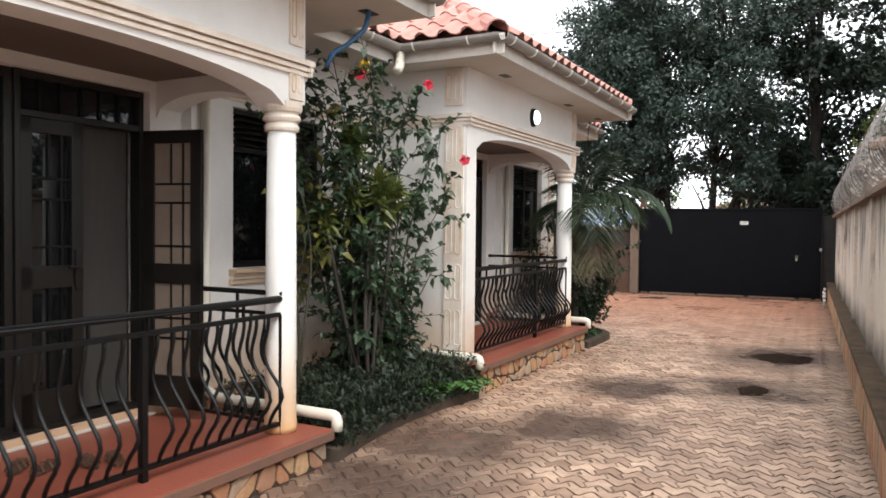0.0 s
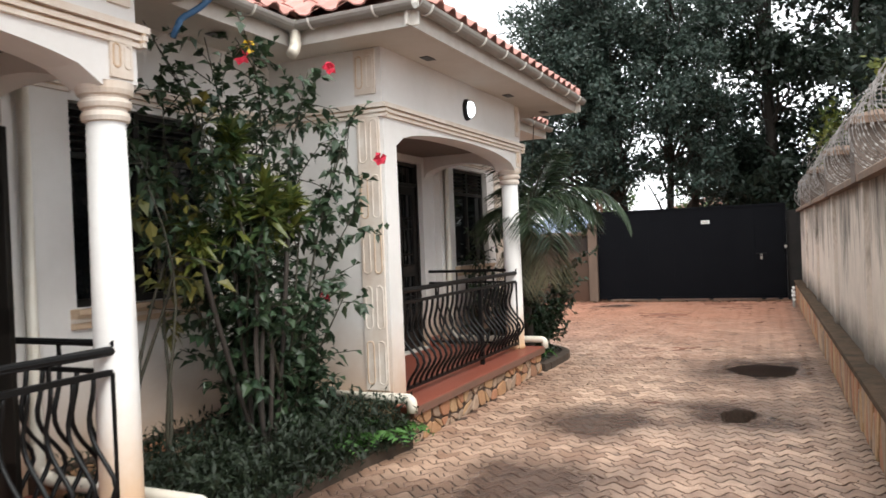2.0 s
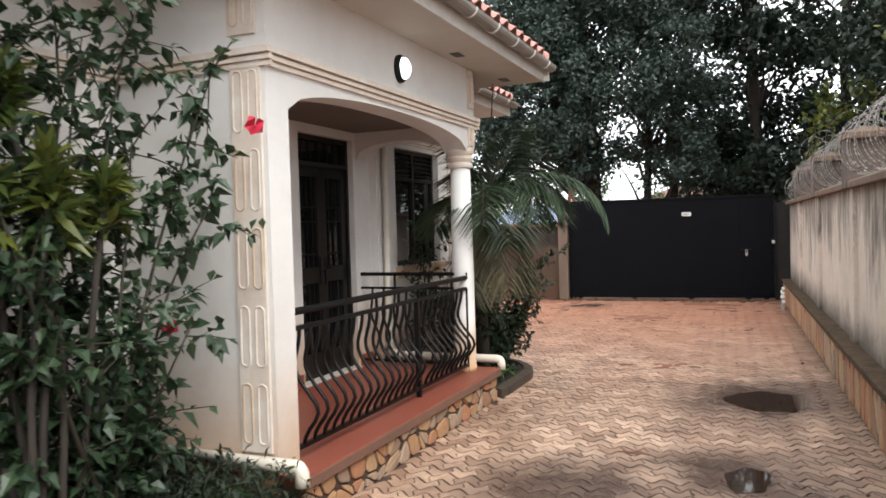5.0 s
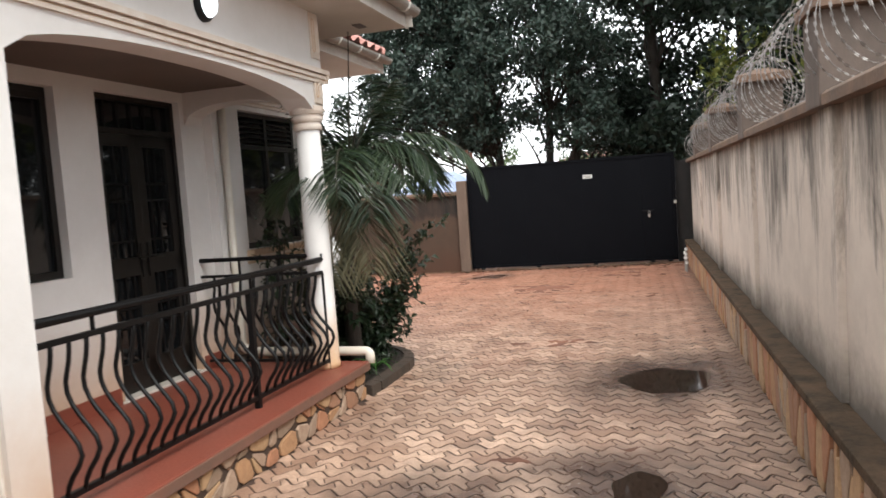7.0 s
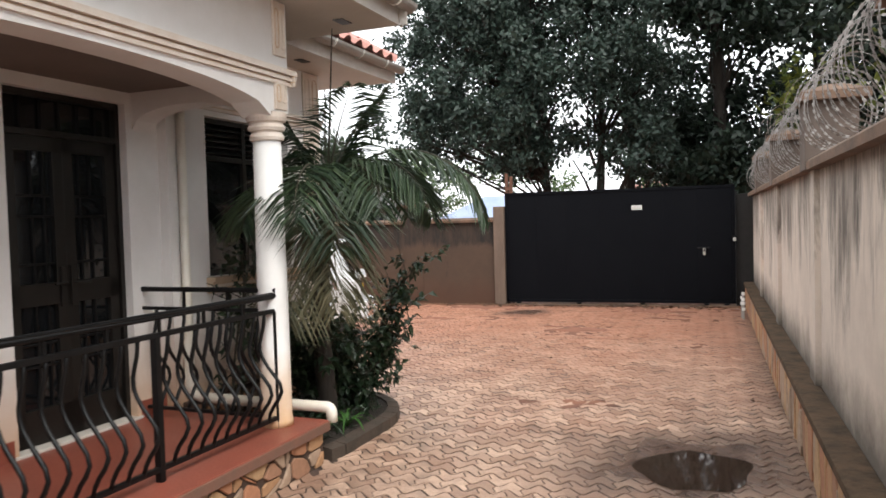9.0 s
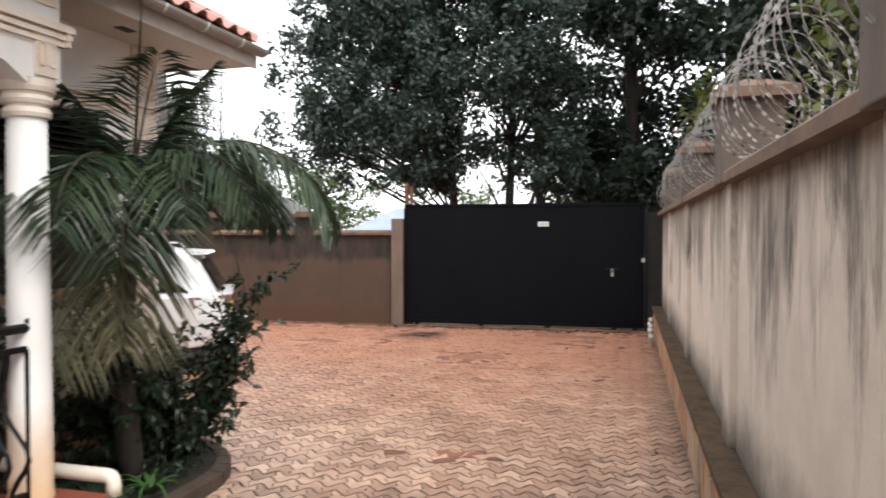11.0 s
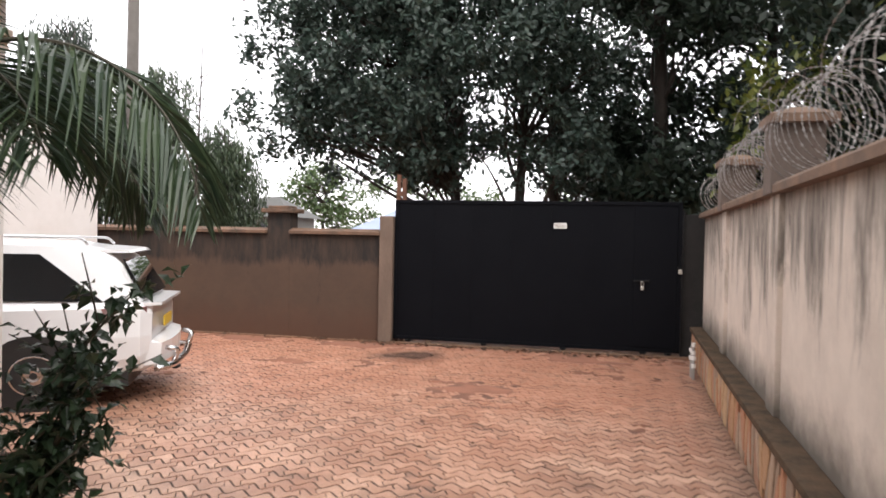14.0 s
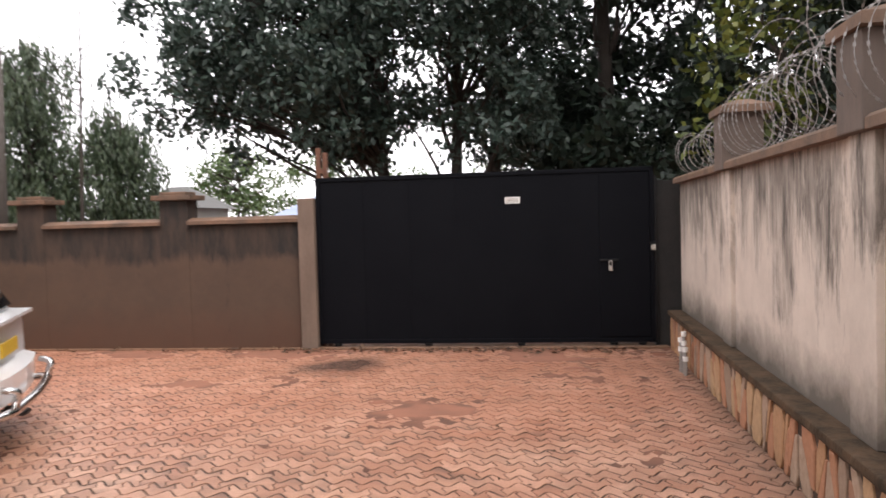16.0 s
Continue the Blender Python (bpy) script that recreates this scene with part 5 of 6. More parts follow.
def fern(at, n, length, seed, name="fern", label="bright green fern at the bed edge", material=leaf_fern):
    rng = random.Random(seed)
    p = thing(name, at, label, "fern")
    L = Leaves(seed)
    for k in range(n):
        a, ln = 2 * math.pi * k / n + rng.uniform(-0.3, 0.3), length * rng.uniform(0.7, 1.15)
        o = Vector((math.cos(a), math.sin(a), 0))
        side = Vector((-o.y, o.x, 0))
        spine = [o * ln * t + Vector((0, 0, ln * (0.95 * t - 0.85 * t * t))) for t in [q / 12 for q in range(13)]]
        part("stalk", tubes((spine[::2], 0.003), sides=4), green_stem, p)
        for i, c in enumerate(spine[1:]):
            w = ln * 0.30 * math.sin(math.pi * min(1.0, (i + 2) / 14)) ** 0.8
            for sg in (1, -1):
                L.leaf(c, side * sg + o * 0.45, w, w * 0.28 + 0.006, 0.2, 0.15)
    L.done("fronds", material, p)


fern(row_at(-3.20, 6.95, 0.09), 13, 0.42, 51)
fern(row_at(-3.35, 6.55, 0.09), 11, 0.38, 52)


def ground_cover(outline_fn, x0, x1, y0, y1, count, seed, height, material, label):
    L = Leaves(seed)
    r = L.r
    made = 0
    while made < count:
        x, y = r.uniform(x0, x1), r.uniform(y0, y1)
        if not outline_fn(x, y):
            continue
        made += 1
        d = L.direction(1.1)
        L.leaf((x, y, 0.07 + height * r.random() ** 1.6), d, r.uniform(0.05, 0.14), r.uniform(0.010, 0.028), 0.2, 0.3)
    ob = L.done("low_plants", material, None, label)
    in_row(tagged(ob, category="plants"))


ground_cover(lambda x, y: x < -2.86 - 0.12 * math.sin((y - 4.75) / 2.4 * math.pi), -4.1, -2.8, 4.78, 7.14, 9500, 61, 0.36, leaf_weed, "low dark weeds covering the flower bed")
ground_cover(lambda x, y: (x + 3.95) ** 2 + max(0, y - 11.75) ** 2 < 0.7, -4.1, -3.1, 10.95, 12.6, 900, 62, 0.06, leaf_dark, "sparse weeds in the flower bed")
shrub("leafy_bush", row_at(-3.55, 12.2, 0.075), [(0.70, 0.15, 1.25, 1.5), (0.60, 0.1, 0.9, 1.5), (0.4, 0.25, 0.62, 1.5), (0.1, 0.0, 0.75, 1.2), (-0.2, 0.1, 0.7, 1.2), (-0.35, -0.3, 0.7, 1.2), (0.3, -0.35, 0.6, 1.4), (-0.1, -0.75, 0.6, 1.3), (0.15, -0.85, 0.65, 1.4), (-0.35, -0.8, 0.45, 1.2), (0.55, 0.0, 0.6, 1.5), (-0.5, -0.35, 0.85, 1.4), (-0.25, -0.7, 0.75, 1.5), (0.0, -0.55, 0.95, 1.5), (0.2, -0.75, 0.8, 1.4), (-0.05, -1.0, 0.6, 1.5)], 0.075, 46, leaf_dark, "dark green leafy bush in the rounded bed", 71, 0.15)
shrub("climbing_shrub", row_at(-3.95, 11.15, 0.075), [(-0.05, 0.1, 1.65, 0.9), (0.15, -0.05, 1.35, 0.9), (-0.1, 0.3, 1.2, 0.9)], 0.07, 16, leaf_dark, "thin leafy shrub beside the porch end", 72, 0.25)


def spider_plant(at, n, length, seed, material):
    rng = random.Random(seed)
    p = thing("spider_plant", at, "tuft of long arching green leaves", "plant", "strap-leaved tufts")
    for k in range(n):
        a, ln = rng.uniform(0, 6.28), length * rng.uniform(0.6, 1.1)
        o = Vector((math.cos(a), math.sin(a), 0))
        side = Vector((-o.y, o.x, 0))
        bm = bmesh.new()
        prev = None
        for i in range(7):
            t = i / 6
            c = o * ln * t * 0.8 + Vector((0, 0, ln * (1.0 * t - 0.95 * t * t)))
            w = 0.012 * (1 - t) ** 0.6 + 0.001
            cur = (bm.verts.new(c + side * w + Vector((0, 0, 0.004))), bm.verts.new(c), bm.verts.new(c - side * w + Vector((0, 0, 0.004))))
            if prev:
                bm.faces.new((prev[0], prev[1], cur[1], cur[0]))
                bm.faces.new((prev[1], prev[2], cur[2], cur[1]))
            prev = cur
        part("leaf", bm, material, p)


spider_plant(row_at(-3.35, 11.15, 0.075), 22, 0.42, 81, leaf_palm)
spider_plant(row_at(-3.18, 11.45, 0.075), 16, 0.36, 82, leaf_fern)
spider_plant(row_at(-3.60, 11.05, 0.075), 18, 0.40, 83, leaf_palm)


def palm(at, crown, fronds, seed):
    rng = random.Random(seed)
    p = thing("palm", at, "young feather palm with long drooping fronds", "palm")
    base = Vector((0, 0, -0.05))
    top = Vector(crown)
    part("trunk", tubes((bent(base, top, rng, 0.03, 8), [0.085, 0.08, 0.075, 0.07, 0.065, 0.06, 0.06, 0.055, 0.05]), sides=12), bark, p, "short fibrous trunk", smooth=True)
    for dx, dy, dz, tipz, ln, dry in fronds:
        d = Vector((dx, dy, 0))
        d = d.normalized() if d.length > 0.01 else Vector((0.2, 0.1, 0))
        spine = []
        a = math.atan2(dz, 1.0)
        c = top.copy()
        n = 26
        a_end = math.atan2(tipz, 0.6)
        for i in range(n + 1):
            t = i / n
            ang = a + (a_end - a) * t ** 1.1
            spine.append(c.copy())
            c = c + (d * math.cos(ang) + Vector((0, 0, math.sin(ang)))) * (ln / n)
        f = part("frond", tubes((spine, [0.013 * (1 - 0.85 * i / n) for i in range(n + 1)]), sides=5), leaf_palm_dry if dry == 1 else green_stem, p)
        L = Leaves(seed + int(1000 * ln) + len(p.children))
        side = d.cross(Vector((0, 0, 1))).normalized()
        for i in range(4 if dry < 2 else n - 2, n + 1):
            for rep in range(3):
                t = min(1.0, (i + rep / 3) / n)
                q = min(n - 1, int(t * n))
                c0 = spine[q].lerp(spine[q + 1], t * n - q)
                fw = (spine[q + 1] - spine[q]).normalized()
                w = 0.56 * math.sin(math.pi * (0.16 + 0.80 * t)) ** 0.7 * min(1.0, ln)
                for sg in (1, -1):
                    drp = rng.uniform(0.15, 0.5) + (0.5 if dry == 1 else 0)
                    ld = (side * sg + fw * rng.uniform(0.55, 0.9) - Vector((0, 0, drp * 0.7))).normalized()
                    L.leaf(c0, ld, w * rng.uniform(0.85, 1.1), 0.021, 0.5, 0.25)
        L.done("leaf_spray", leaf_palm_dry if dry == 1 else leaf_palm, f)


palm(row_at(-3.42, 11.62, 0.075), (0.12, -0.15, 1.75),
     ((0.95, 0.10, 1.5, -6.0, 1.62, 0), (0.6, 0.8, 1.2, -3.0, 1.2, 0), (0.15, 1.0, 1.2, -2.0, 1.5, 0), (-0.6, 0.7, 1.0, -3.0, 1.0, 0), (-0.8, -0.3, 1.2, -4.0, 0.8, 0),
      (0.25, -0.9, 1.2, -4.0, 1.25, 0), (0.8, -0.55, 1.6, -4.0, 1.05, 0), (0.1, -0.05, 9.0, 6.0, 1.6, 2), (0.3, 0.25, 3.5, 0.6, 1.0, 0), (-0.3, -0.2, 3.2, 0.5, 1.0, 0), (0.4, -0.3, 3.5, 0.5, 0.95, 0), (-0.4, -0.9, 0.9, -5.0, 0.95, 0), (0.55, -0.85, 0.6, -6.0, 1.1, 0), (0.9, -0.1, 1.8, -2.5, 1.1, 0), (-0.2, 0.3, 2.6, -0.5, 1.15, 0), 
      (0.5, -0.8, -0.2, -9.0, 1.15, 1), (0.1, -1.0, -0.3, -8.0, 1.2, 1)), 91)


# ---- trees beyond the walls ----
def tree(name, at, height, trunk_r, trunks, clumps, leaf, per, material, label, seed, spread):
    """clumps: rows of (x, y, z, radius) in the tree's own space, each filled with tufts of leaves."""
    rng = random.Random(seed)
    p = thing(name, at, label, "tree")
    tops = []
    for tx, ty, lean in trunks:
        path = bent((tx, ty, -0.1), (tx + lean, ty, height * 0.75), rng, 0.03, 8)
        part("trunk", tubes((path, [trunk_r * (1 - 0.085 * k) for k in range(9)]), sides=9), bark, p, smooth=True)
        tops.append(path)
    L = Leaves(seed)
    for cx, cy, cz, r in clumps:
        path = min(tops, key=lambda q: (q[4] - Vector((cx, cy, q[4].z))).length)
        k = max(2, min(8, int(cz / (0.75 * height) * 8 - 0.8)))
        if rng.random() < 0.7:
            part("limb", tubes((bent(path[k], (cx, cy, cz), rng, 0.08, 5), [0.05, 0.042, 0.034, 0.026, 0.018, 0.01]), sides=5), bark, p)
        tufts = max(5, int(14 * r * r))
        for _ in range(tufts):
            d = L.direction(0.15)
            c = Vector((cx, cy, cz)) + d * r * rng.uniform(0.25, 1.0) ** 0.6
            c.z = cz + (c.z - cz) * 0.75
            tr = rng.uniform(0.28, 0.55) * spread
            for _ in range(per):
                e = c + L.direction(0.0) * tr * rng.uniform(0.2, 1.0)
                l = leaf * rng.uniform(0.7, 1.3)
                L.flat(e, L.direction(-0.2), l, l * 0.5)
    L.done("crown", material, p)
    return p


def cloud_clumps(rng, n, x0, x1, y0, y1, z0, z1, r0, r1, shape):
    out = []
    while len(out) < n:
        x, y, z = rng.uniform(x0, x1), rng.uniform(y0, y1), rng.uniform(z0, z1)
        if shape((x - x0) / (x1 - x0), (z - z0) / (z1 - z0)):
            out.append((x, y, z, rng.uniform(r0, r1)))
    return out


rng = random.Random(101)
left_shape = lambda u, w: u > 0.22 * abs(w - 0.25) ** 0.8 and not (w < 0.16 and 0.25 < u < 0.6)
tree("broadleaf_tree", (-3.45, 23.6, -0.08), 9.5, 0.13, ((-0.2, 0, -0.7), (0.4, 0.1, 0.4), (1.1, 0.7, 0.7)), cloud_clumps(rng, 185, -3.45, -0.6, -2.4, 1.6, 2.9, 8.4, 0.50, 0.85, left_shape) + cloud_clumps(rng, 125, -0.6, 2.3, -2.0, 1.8, 2.9, 8.6, 0.50, 0.85, lambda u, w: True), 0.125, 46, leaf_main, "large dark broadleaf tree with three trunks behind the gate", 102, 0.75)
tree("broadleaf_tree", (1.3, 25.2, -0.08), 12.0, 0.20, ((-1.9, 0, 0.2), (-1.3, 0.6, -0.1), (0.6, 0.4, 0.3), (2.0, 0.2, 0.4)), cloud_clumps(rng, 140, -2.3, 5.4, -1.3, 2.2, 2.0, 13.0, 0.7, 1.25, lambda u, w: True) + cloud_clumps(rng, 34, -3.2, 0.6, -0.8, 1.6, 1.7, 4.4, 0.55, 0.85, lambda u, w: True), 0.19, 44, leaf_tree, "dense dark evergreen tree behind the gate", 103, 1.0)
tree("broadleaf_tree", (3.4, 19.0, -0.08), 10.0, 0.16, ((0.0, 0, 0.2), (1.0, 1.6, 0.1)), cloud_clumps(rng, 150, -1.6, 3.2, -3.2, 3.6, 2.0, 10.5, 0.6, 1.15, lambda u, w: True), 0.17, 40, leaf_tree, "tall leafy tree behind the boundary wall", 104, 1.0)
tree("broadleaf_tree", (3.9, 11.5, -0.08), 9.0, 0.15, ((0.0, 0, 0.2), (0.6, 1.6, 0.1)), cloud_clumps(rng, 70, -1.8, 3.0, -3.4, 3.8, 2.2, 9.5, 0.6, 1.15, lambda u, w: True), 0.165, 38, leaf_tree, "tall leafy tree behind the boundary wall", 105, 1.0)
tree("young_tree", (1.5, 20.6, -0.08), 4.6, 0.06, ((0, 0, 0.0), (0.3, 0.2, 0.1)), cloud_clumps(rng, 12, -0.7, 0.8, -0.6, 0.6, 2.3, 4.5, 0.3, 0.55, lambda u, w: True), 0.15, 15, leaf_lime, "young tree with yellow-green leaves beyond the wall", 106, 0.7)
tree("young_tree", (1.9, 15.5, -0.08), 5.2, 0.06, ((0, 0, 0.0), (0.3, 0.2, 0.1)), cloud_clumps(rng, 12, -0.7, 0.8, -0.8, 0.8, 2.8, 5.2, 0.3, 0.5, lambda u, w: True), 0.15, 12, leaf_lime, "young tree with yellow-green leaves beyond the wall", 107, 0.7)


def weeping_tree(at, height, width, seed, material):
    """A feathery tree: a straight trunk with many hanging sprays."""
    rng = random.Random(seed)
    p = thing("weeping_tree", at, "feathery grey-green tree with hanging sprays", "tree")
    part("trunk", tubes((bent((0, 0, -0.1), (0.2, 0, height), rng, 0.02, 8), [0.14 * (1 - 0.11 * k) for k in range(9)]), sides=8), bark, p, smooth=True)
    L = Leaves(seed)
    for k in range(int(46 * width)):
        z = rng.uniform(0.32, 1.0) * height
        a = rng.uniform(0, 6.28)
        reach = width * (1.05 - z / height) ** 0.45 * rng.uniform(0.25, 1.15) * (0.75 + 0.35 * math.sin(3 * a + seed) * math.cos(z * 1.7 + seed))
        tip = Vector((math.cos(a) * reach, math.sin(a) * reach, z + rng.uniform(-0.2, 0.5)))
        part("limb", tubes(([(0.2 * z / height, 0, z - 0.3), tip * 0.6 + Vector((0, 0, z * 0.4 + 0.1)), tip], [0.03, 0.02, 0.008]), sides=4), bark, p)
        for _ in range(9):
            s = tip + Vector((rng.uniform(-0.4, 0.4), rng.uniform(-0.4, 0.4), rng.uniform(-0.2, 0.3)))
            drop = rng.uniform(0.5, 1.3)
            for q in range(16):
                c = s + Vector((rng.uniform(-0.07, 0.07), rng.uniform(-0.07, 0.07), -drop * q / 16))
                L.flat(c, Vector((rng.uniform(-0.5, 0.5), rng.uniform(-0.5, 0.5), -1)), rng.uniform(0.12, 0.24), 0.045)
    L.done("crown", material, p)


weeping_tree((-13.4, 27.0, -0.08), 6.0, 2.4, 111, leaf_weeping)
weeping_tree((-15.4, 26.3, -0.08), 7.0, 2.2, 112, leaf_tree)
weeping_tree((-11.9, 28.2, -0.08), 4.4, 1.8, 113, leaf_weeping)
weeping_tree((-16.6, 28.0, -0.08), 6.5, 2.2, 117, leaf_tree)
tree("distant_tree", (-15.6, 44.0, -0.08), 5.0, 0.12, ((0, 0, 0.1),), cloud_clumps(rng, 34, -2.6, 2.6, -1, 1, 1.8, 5.4, 0.5, 0.9, lambda u, w: (u - 0.5) ** 2 + (w - 0.4) ** 2 < 0.25), 0.22, 16, leaf_tree_light, "pale leafy tree in the distance", 114, 1.0)
tree("distant_tree", (-11.0, 46.0, -0.08), 5.0, 0.12, ((0, 0, 0.1),), cloud_clumps(rng, 28, -3.4, 3.4, -1, 1, 1.8, 6.0, 0.5, 0.9, lambda u, w: (u - 0.5) ** 2 + (w - 0.4) ** 2 < 0.25), 0.22, 16, leaf_tree_light, "pale leafy tree in the distance", 115, 1.0)
tree("distant_tree", (-0.5, 48.0, -0.08), 5.4, 0.12, ((0, 0, 0.1),), cloud_clumps(rng, 20, -4.5, 4.5, -1, 1, 1.8, 5.2, 0.5, 0.9, lambda u, w: True), 0.22, 16, leaf_tree_light, "pale leafy tree in the distance", 116, 1.0)


# ---- white estate car ----
def car_paint():
    k = Nodes("white_car_paint")
    k.set("Base Color", k.mix(k.noise(3, 3), (0.74, 0.75, 0.76), (0.68, 0.69, 0.70)))
    k.set("Roughness", 0.28)
    k.set("Coat Weight", 0.6)
    k.set("Coat Roughness", 0.06)
    return k.m


def loft(sections):
    """Skins rings of equal length."""
    bm = bmesh.new()
    rings = [[bm.verts.new(p) for p in s] for s in sections]
    n = len(rings[0])
    for a, b in zip(rings, rings[1:]):
        for k in range(n):
            bm.faces.new((a[k], a[(k + 1) % n], b[(k + 1) % n], b[k]))
    bm.faces.new(rings[0][::-1])
    bm.faces.new(rings[-1])
    bmesh.ops.recalc_face_normals(bm, faces=bm.faces)
    return bm


def sport_utility_car(at, turn):
    c = thing("car", at, "white sport utility car parked with its tail to the drive", "car", turn=turn)
    paint, tyre = car_paint(), plain("tyre_rubber", (0.015, 0.015, 0.015), (0.03, 0.028, 0.026), 0.85, 30)
    chrome = plain("chrome", (0.7, 0.7, 0.7), (0.6, 0.6, 0.6), 0.15, 20, 1.0, 0)
    black = plain("black_trim", (0.015, 0.015, 0.016), (0.025, 0.025, 0.025), 0.6, 20)
    # local x: 0 at the tail, -4.6 at the nose; y across
    def ring(x, w, z0, z1, tuck):
        return [(x, -w + tuck, z0), (x, w - tuck, z0), (x, w, z0 + 0.14), (x, w + 0.015, (z0 + z1) / 2), (x, w - 0.01, z1 - 0.08), (x, w - 0.07, z1), (x, -w + 0.07, z1), (x, -w + 0.01, z1 - 0.08), (x, -w - 0.015, (z0 + z1) / 2), (x, -w, z0 + 0.14)]
    body = loft([ring(-0.02, 0.72, 0.46, 1.05, 0.06), ring(-0.10, 0.84, 0.40, 1.10, 0.06), ring(-0.35, 0.885, 0.36, 1.13, 0.05), ring(-1.2, 0.90, 0.32, 1.10, 0.04), ring(-2.6, 0.90, 0.32, 1.06, 0.04), ring(-3.3, 0.895, 0.32, 1.03, 0.05), ring(-4.2, 0.86, 0.36, 0.93, 0.08), ring(-4.55, 0.72, 0.42, 0.80, 0.1)])
    part("body", body, paint, c, smooth=False)
    def cab(x, w, zl, zh, wt):
        return [(x, -w, zl), (x, w, zl), (x, wt, zh - 0.05), (x, wt - 0.10, zh), (x, -wt + 0.10, zh), (x, -wt, zh - 0.05)]
    cabin = loft([cab(-0.12, 0.80, 1.06, 1.12, 0.80), cab(-0.30, 0.82, 1.06, 1.50, 0.70), cab(-0.45, 0.83, 1.06, 1.66, 0.65), cab(-0.9, 0.84, 1.06, 1.735, 0.645), cab(-1.8, 0.84, 1.04, 1.75, 0.645), cab(-2.5, 0.84, 1.03, 1.68, 0.64), cab(-3.35, 0.83, 1.0, 1.06, 0.80)])
    part("roof", cabin, paint, c, smooth=False)
    for sg in (-1, 1):
        for xa, xb, xc, xd in ((-0.42, -1.30, -1.32, -0.98), (-1.335, -2.10, -2.10, -1.36), (-2.16, -3.02, -2.52, -2.16)):
            bm = bmesh.new()
            zl, zh = 1.12, 1.60
            yl, yh = sg * 0.842, sg * 0.688
            quads(bm, [(xa, yl, zl), (xb, yl, zl), (xc, yh, zh), (xd, yh, zh), (xa, yl - sg * 0.02, zl), (xb, yl - sg * 0.02, zl), (xc, yh - sg * 0.02, zh), (xd, yh - sg * 0.02, zh)], BOX_FACES)
            bmesh.ops.recalc_face_normals(bm, faces=bm.faces)
            part("side_window", bm, dark_glass, c, "dark tinted side glass")
        part("roof_rail", tubes((arc([(-0.6, sg * 0.58, 1.70), (-0.66, sg * 0.58, 1.775), (-2.2, sg * 0.58, 1.785), (-2.3, sg * 0.58, 1.73)], 0.05), 0.016)), chrome, c, "silver roof rail")
        bm = bmesh.new()
        quads(bm, [(-0.03, sg * 0.70, 0.86), (-0.03, sg * 0.56, 0.86), (-0.05, sg * 0.58, 1.06), (-0.07, sg * 0.80, 1.06), (-0.42, sg * 0.902, 1.05), (-0.36, sg * 0.905, 0.90),
                   (-0.10, sg * 0.70, 0.86), (-0.12, sg * 0.56, 0.86)], [(0, 1, 2, 3), (0, 3, 4, 5)])
        bmesh.ops.solidify(bm, geom=bm.faces[:], thickness=0.03)
        part("tail_light", bm, plain("tail_light_lens", (0.42, 0.36, 0.35), (0.35, 0.10, 0.09), 0.15, 9, 0, 0), c, "clear and red tail light")
        for wx in (-0.95, -3.7):
            wheel = new("wheel")
            wheel.parent = c
            t = lathe([(0.20, 0.0), (0.34, 0.01), (0.365, 0.04), (0.365, 0.19), (0.34, 0.225), (0.20, 0.235)], 28)
            t.transform(Matrix.Translation((wx, sg * 0.90, 0.365)) @ Matrix.Rotation(radians(90 * sg), 4, "X"))
            part("tyre", t, tyre, wheel)
            rim = lathe([(0.03, -0.012), (0.06, -0.02), (0.14, -0.004), (0.20, -0.015), (0.235, -0.004), (0.235, 0.02)], 20)
            rim.transform(Matrix.Translation((wx, sg * 0.905, 0.365)) @ Matrix.Rotation(radians(90 * sg), 4, "X"))
            part("rim", rim, chrome, wheel, "silver wheel rim")
            a = lathe([(0.40, 0.0), (0.40, 0.02)], 24)
            a.transform(Matrix.Translation((wx, sg * 0.918, 0.375)) @ Matrix.Rotation(radians(90 * sg), 4, "X"))
            part("wheel_arch", a, black, c)
        part("mirror", boxes((-3.05, -2.88, min(sg * 0.9, sg * 1.05), max(sg * 0.9, sg * 1.05), 1.08, 1.24), bevel=0.03), paint, c)
    bm = bmesh.new()
    quads(bm, [(-0.115, -0.66, 1.14), (-0.115, 0.66, 1.14), (-0.32, 0.58, 1.55), (-0.32, -0.58, 1.55)], [(0, 1, 2, 3)])
    bmesh.ops.translate(bm, verts=bm.verts, vec=(0.03, 0, 0.01))
    bmesh.ops.solidify(bm, geom=bm.faces[:], thickness=0.012)
    part("rear_window", bm, dark_glass, c, "dark rear glass")
    part("spoiler", loft([[(-0.50, -0.62, 1.66), (-0.26, -0.60, 1.655), (-0.24, -0.60, 1.625), (-0.48, -0.62, 1.62)], [(-0.50, 0, 1.70), (-0.20, 0, 1.68), (-0.18, 0, 1.645), (-0.48, 0, 1.65)], [(-0.50, 0.62, 1.66), (-0.26, 0.60, 1.655), (-0.24, 0.60, 1.625), (-0.48, 0.62, 1.62)]]), paint, c, "white roof spoiler")
    part("tail_ledge", loft([[(-0.12, -0.78, 1.10), (0.06, -0.70, 1.10), (0.06, -0.70, 1.07), (-0.12, -0.78, 1.06)], [(-0.12, 0.78, 1.10), (0.06, 0.70, 1.10), (0.06, 0.70, 1.07), (-0.12, 0.78, 1.06)]]), paint, c)
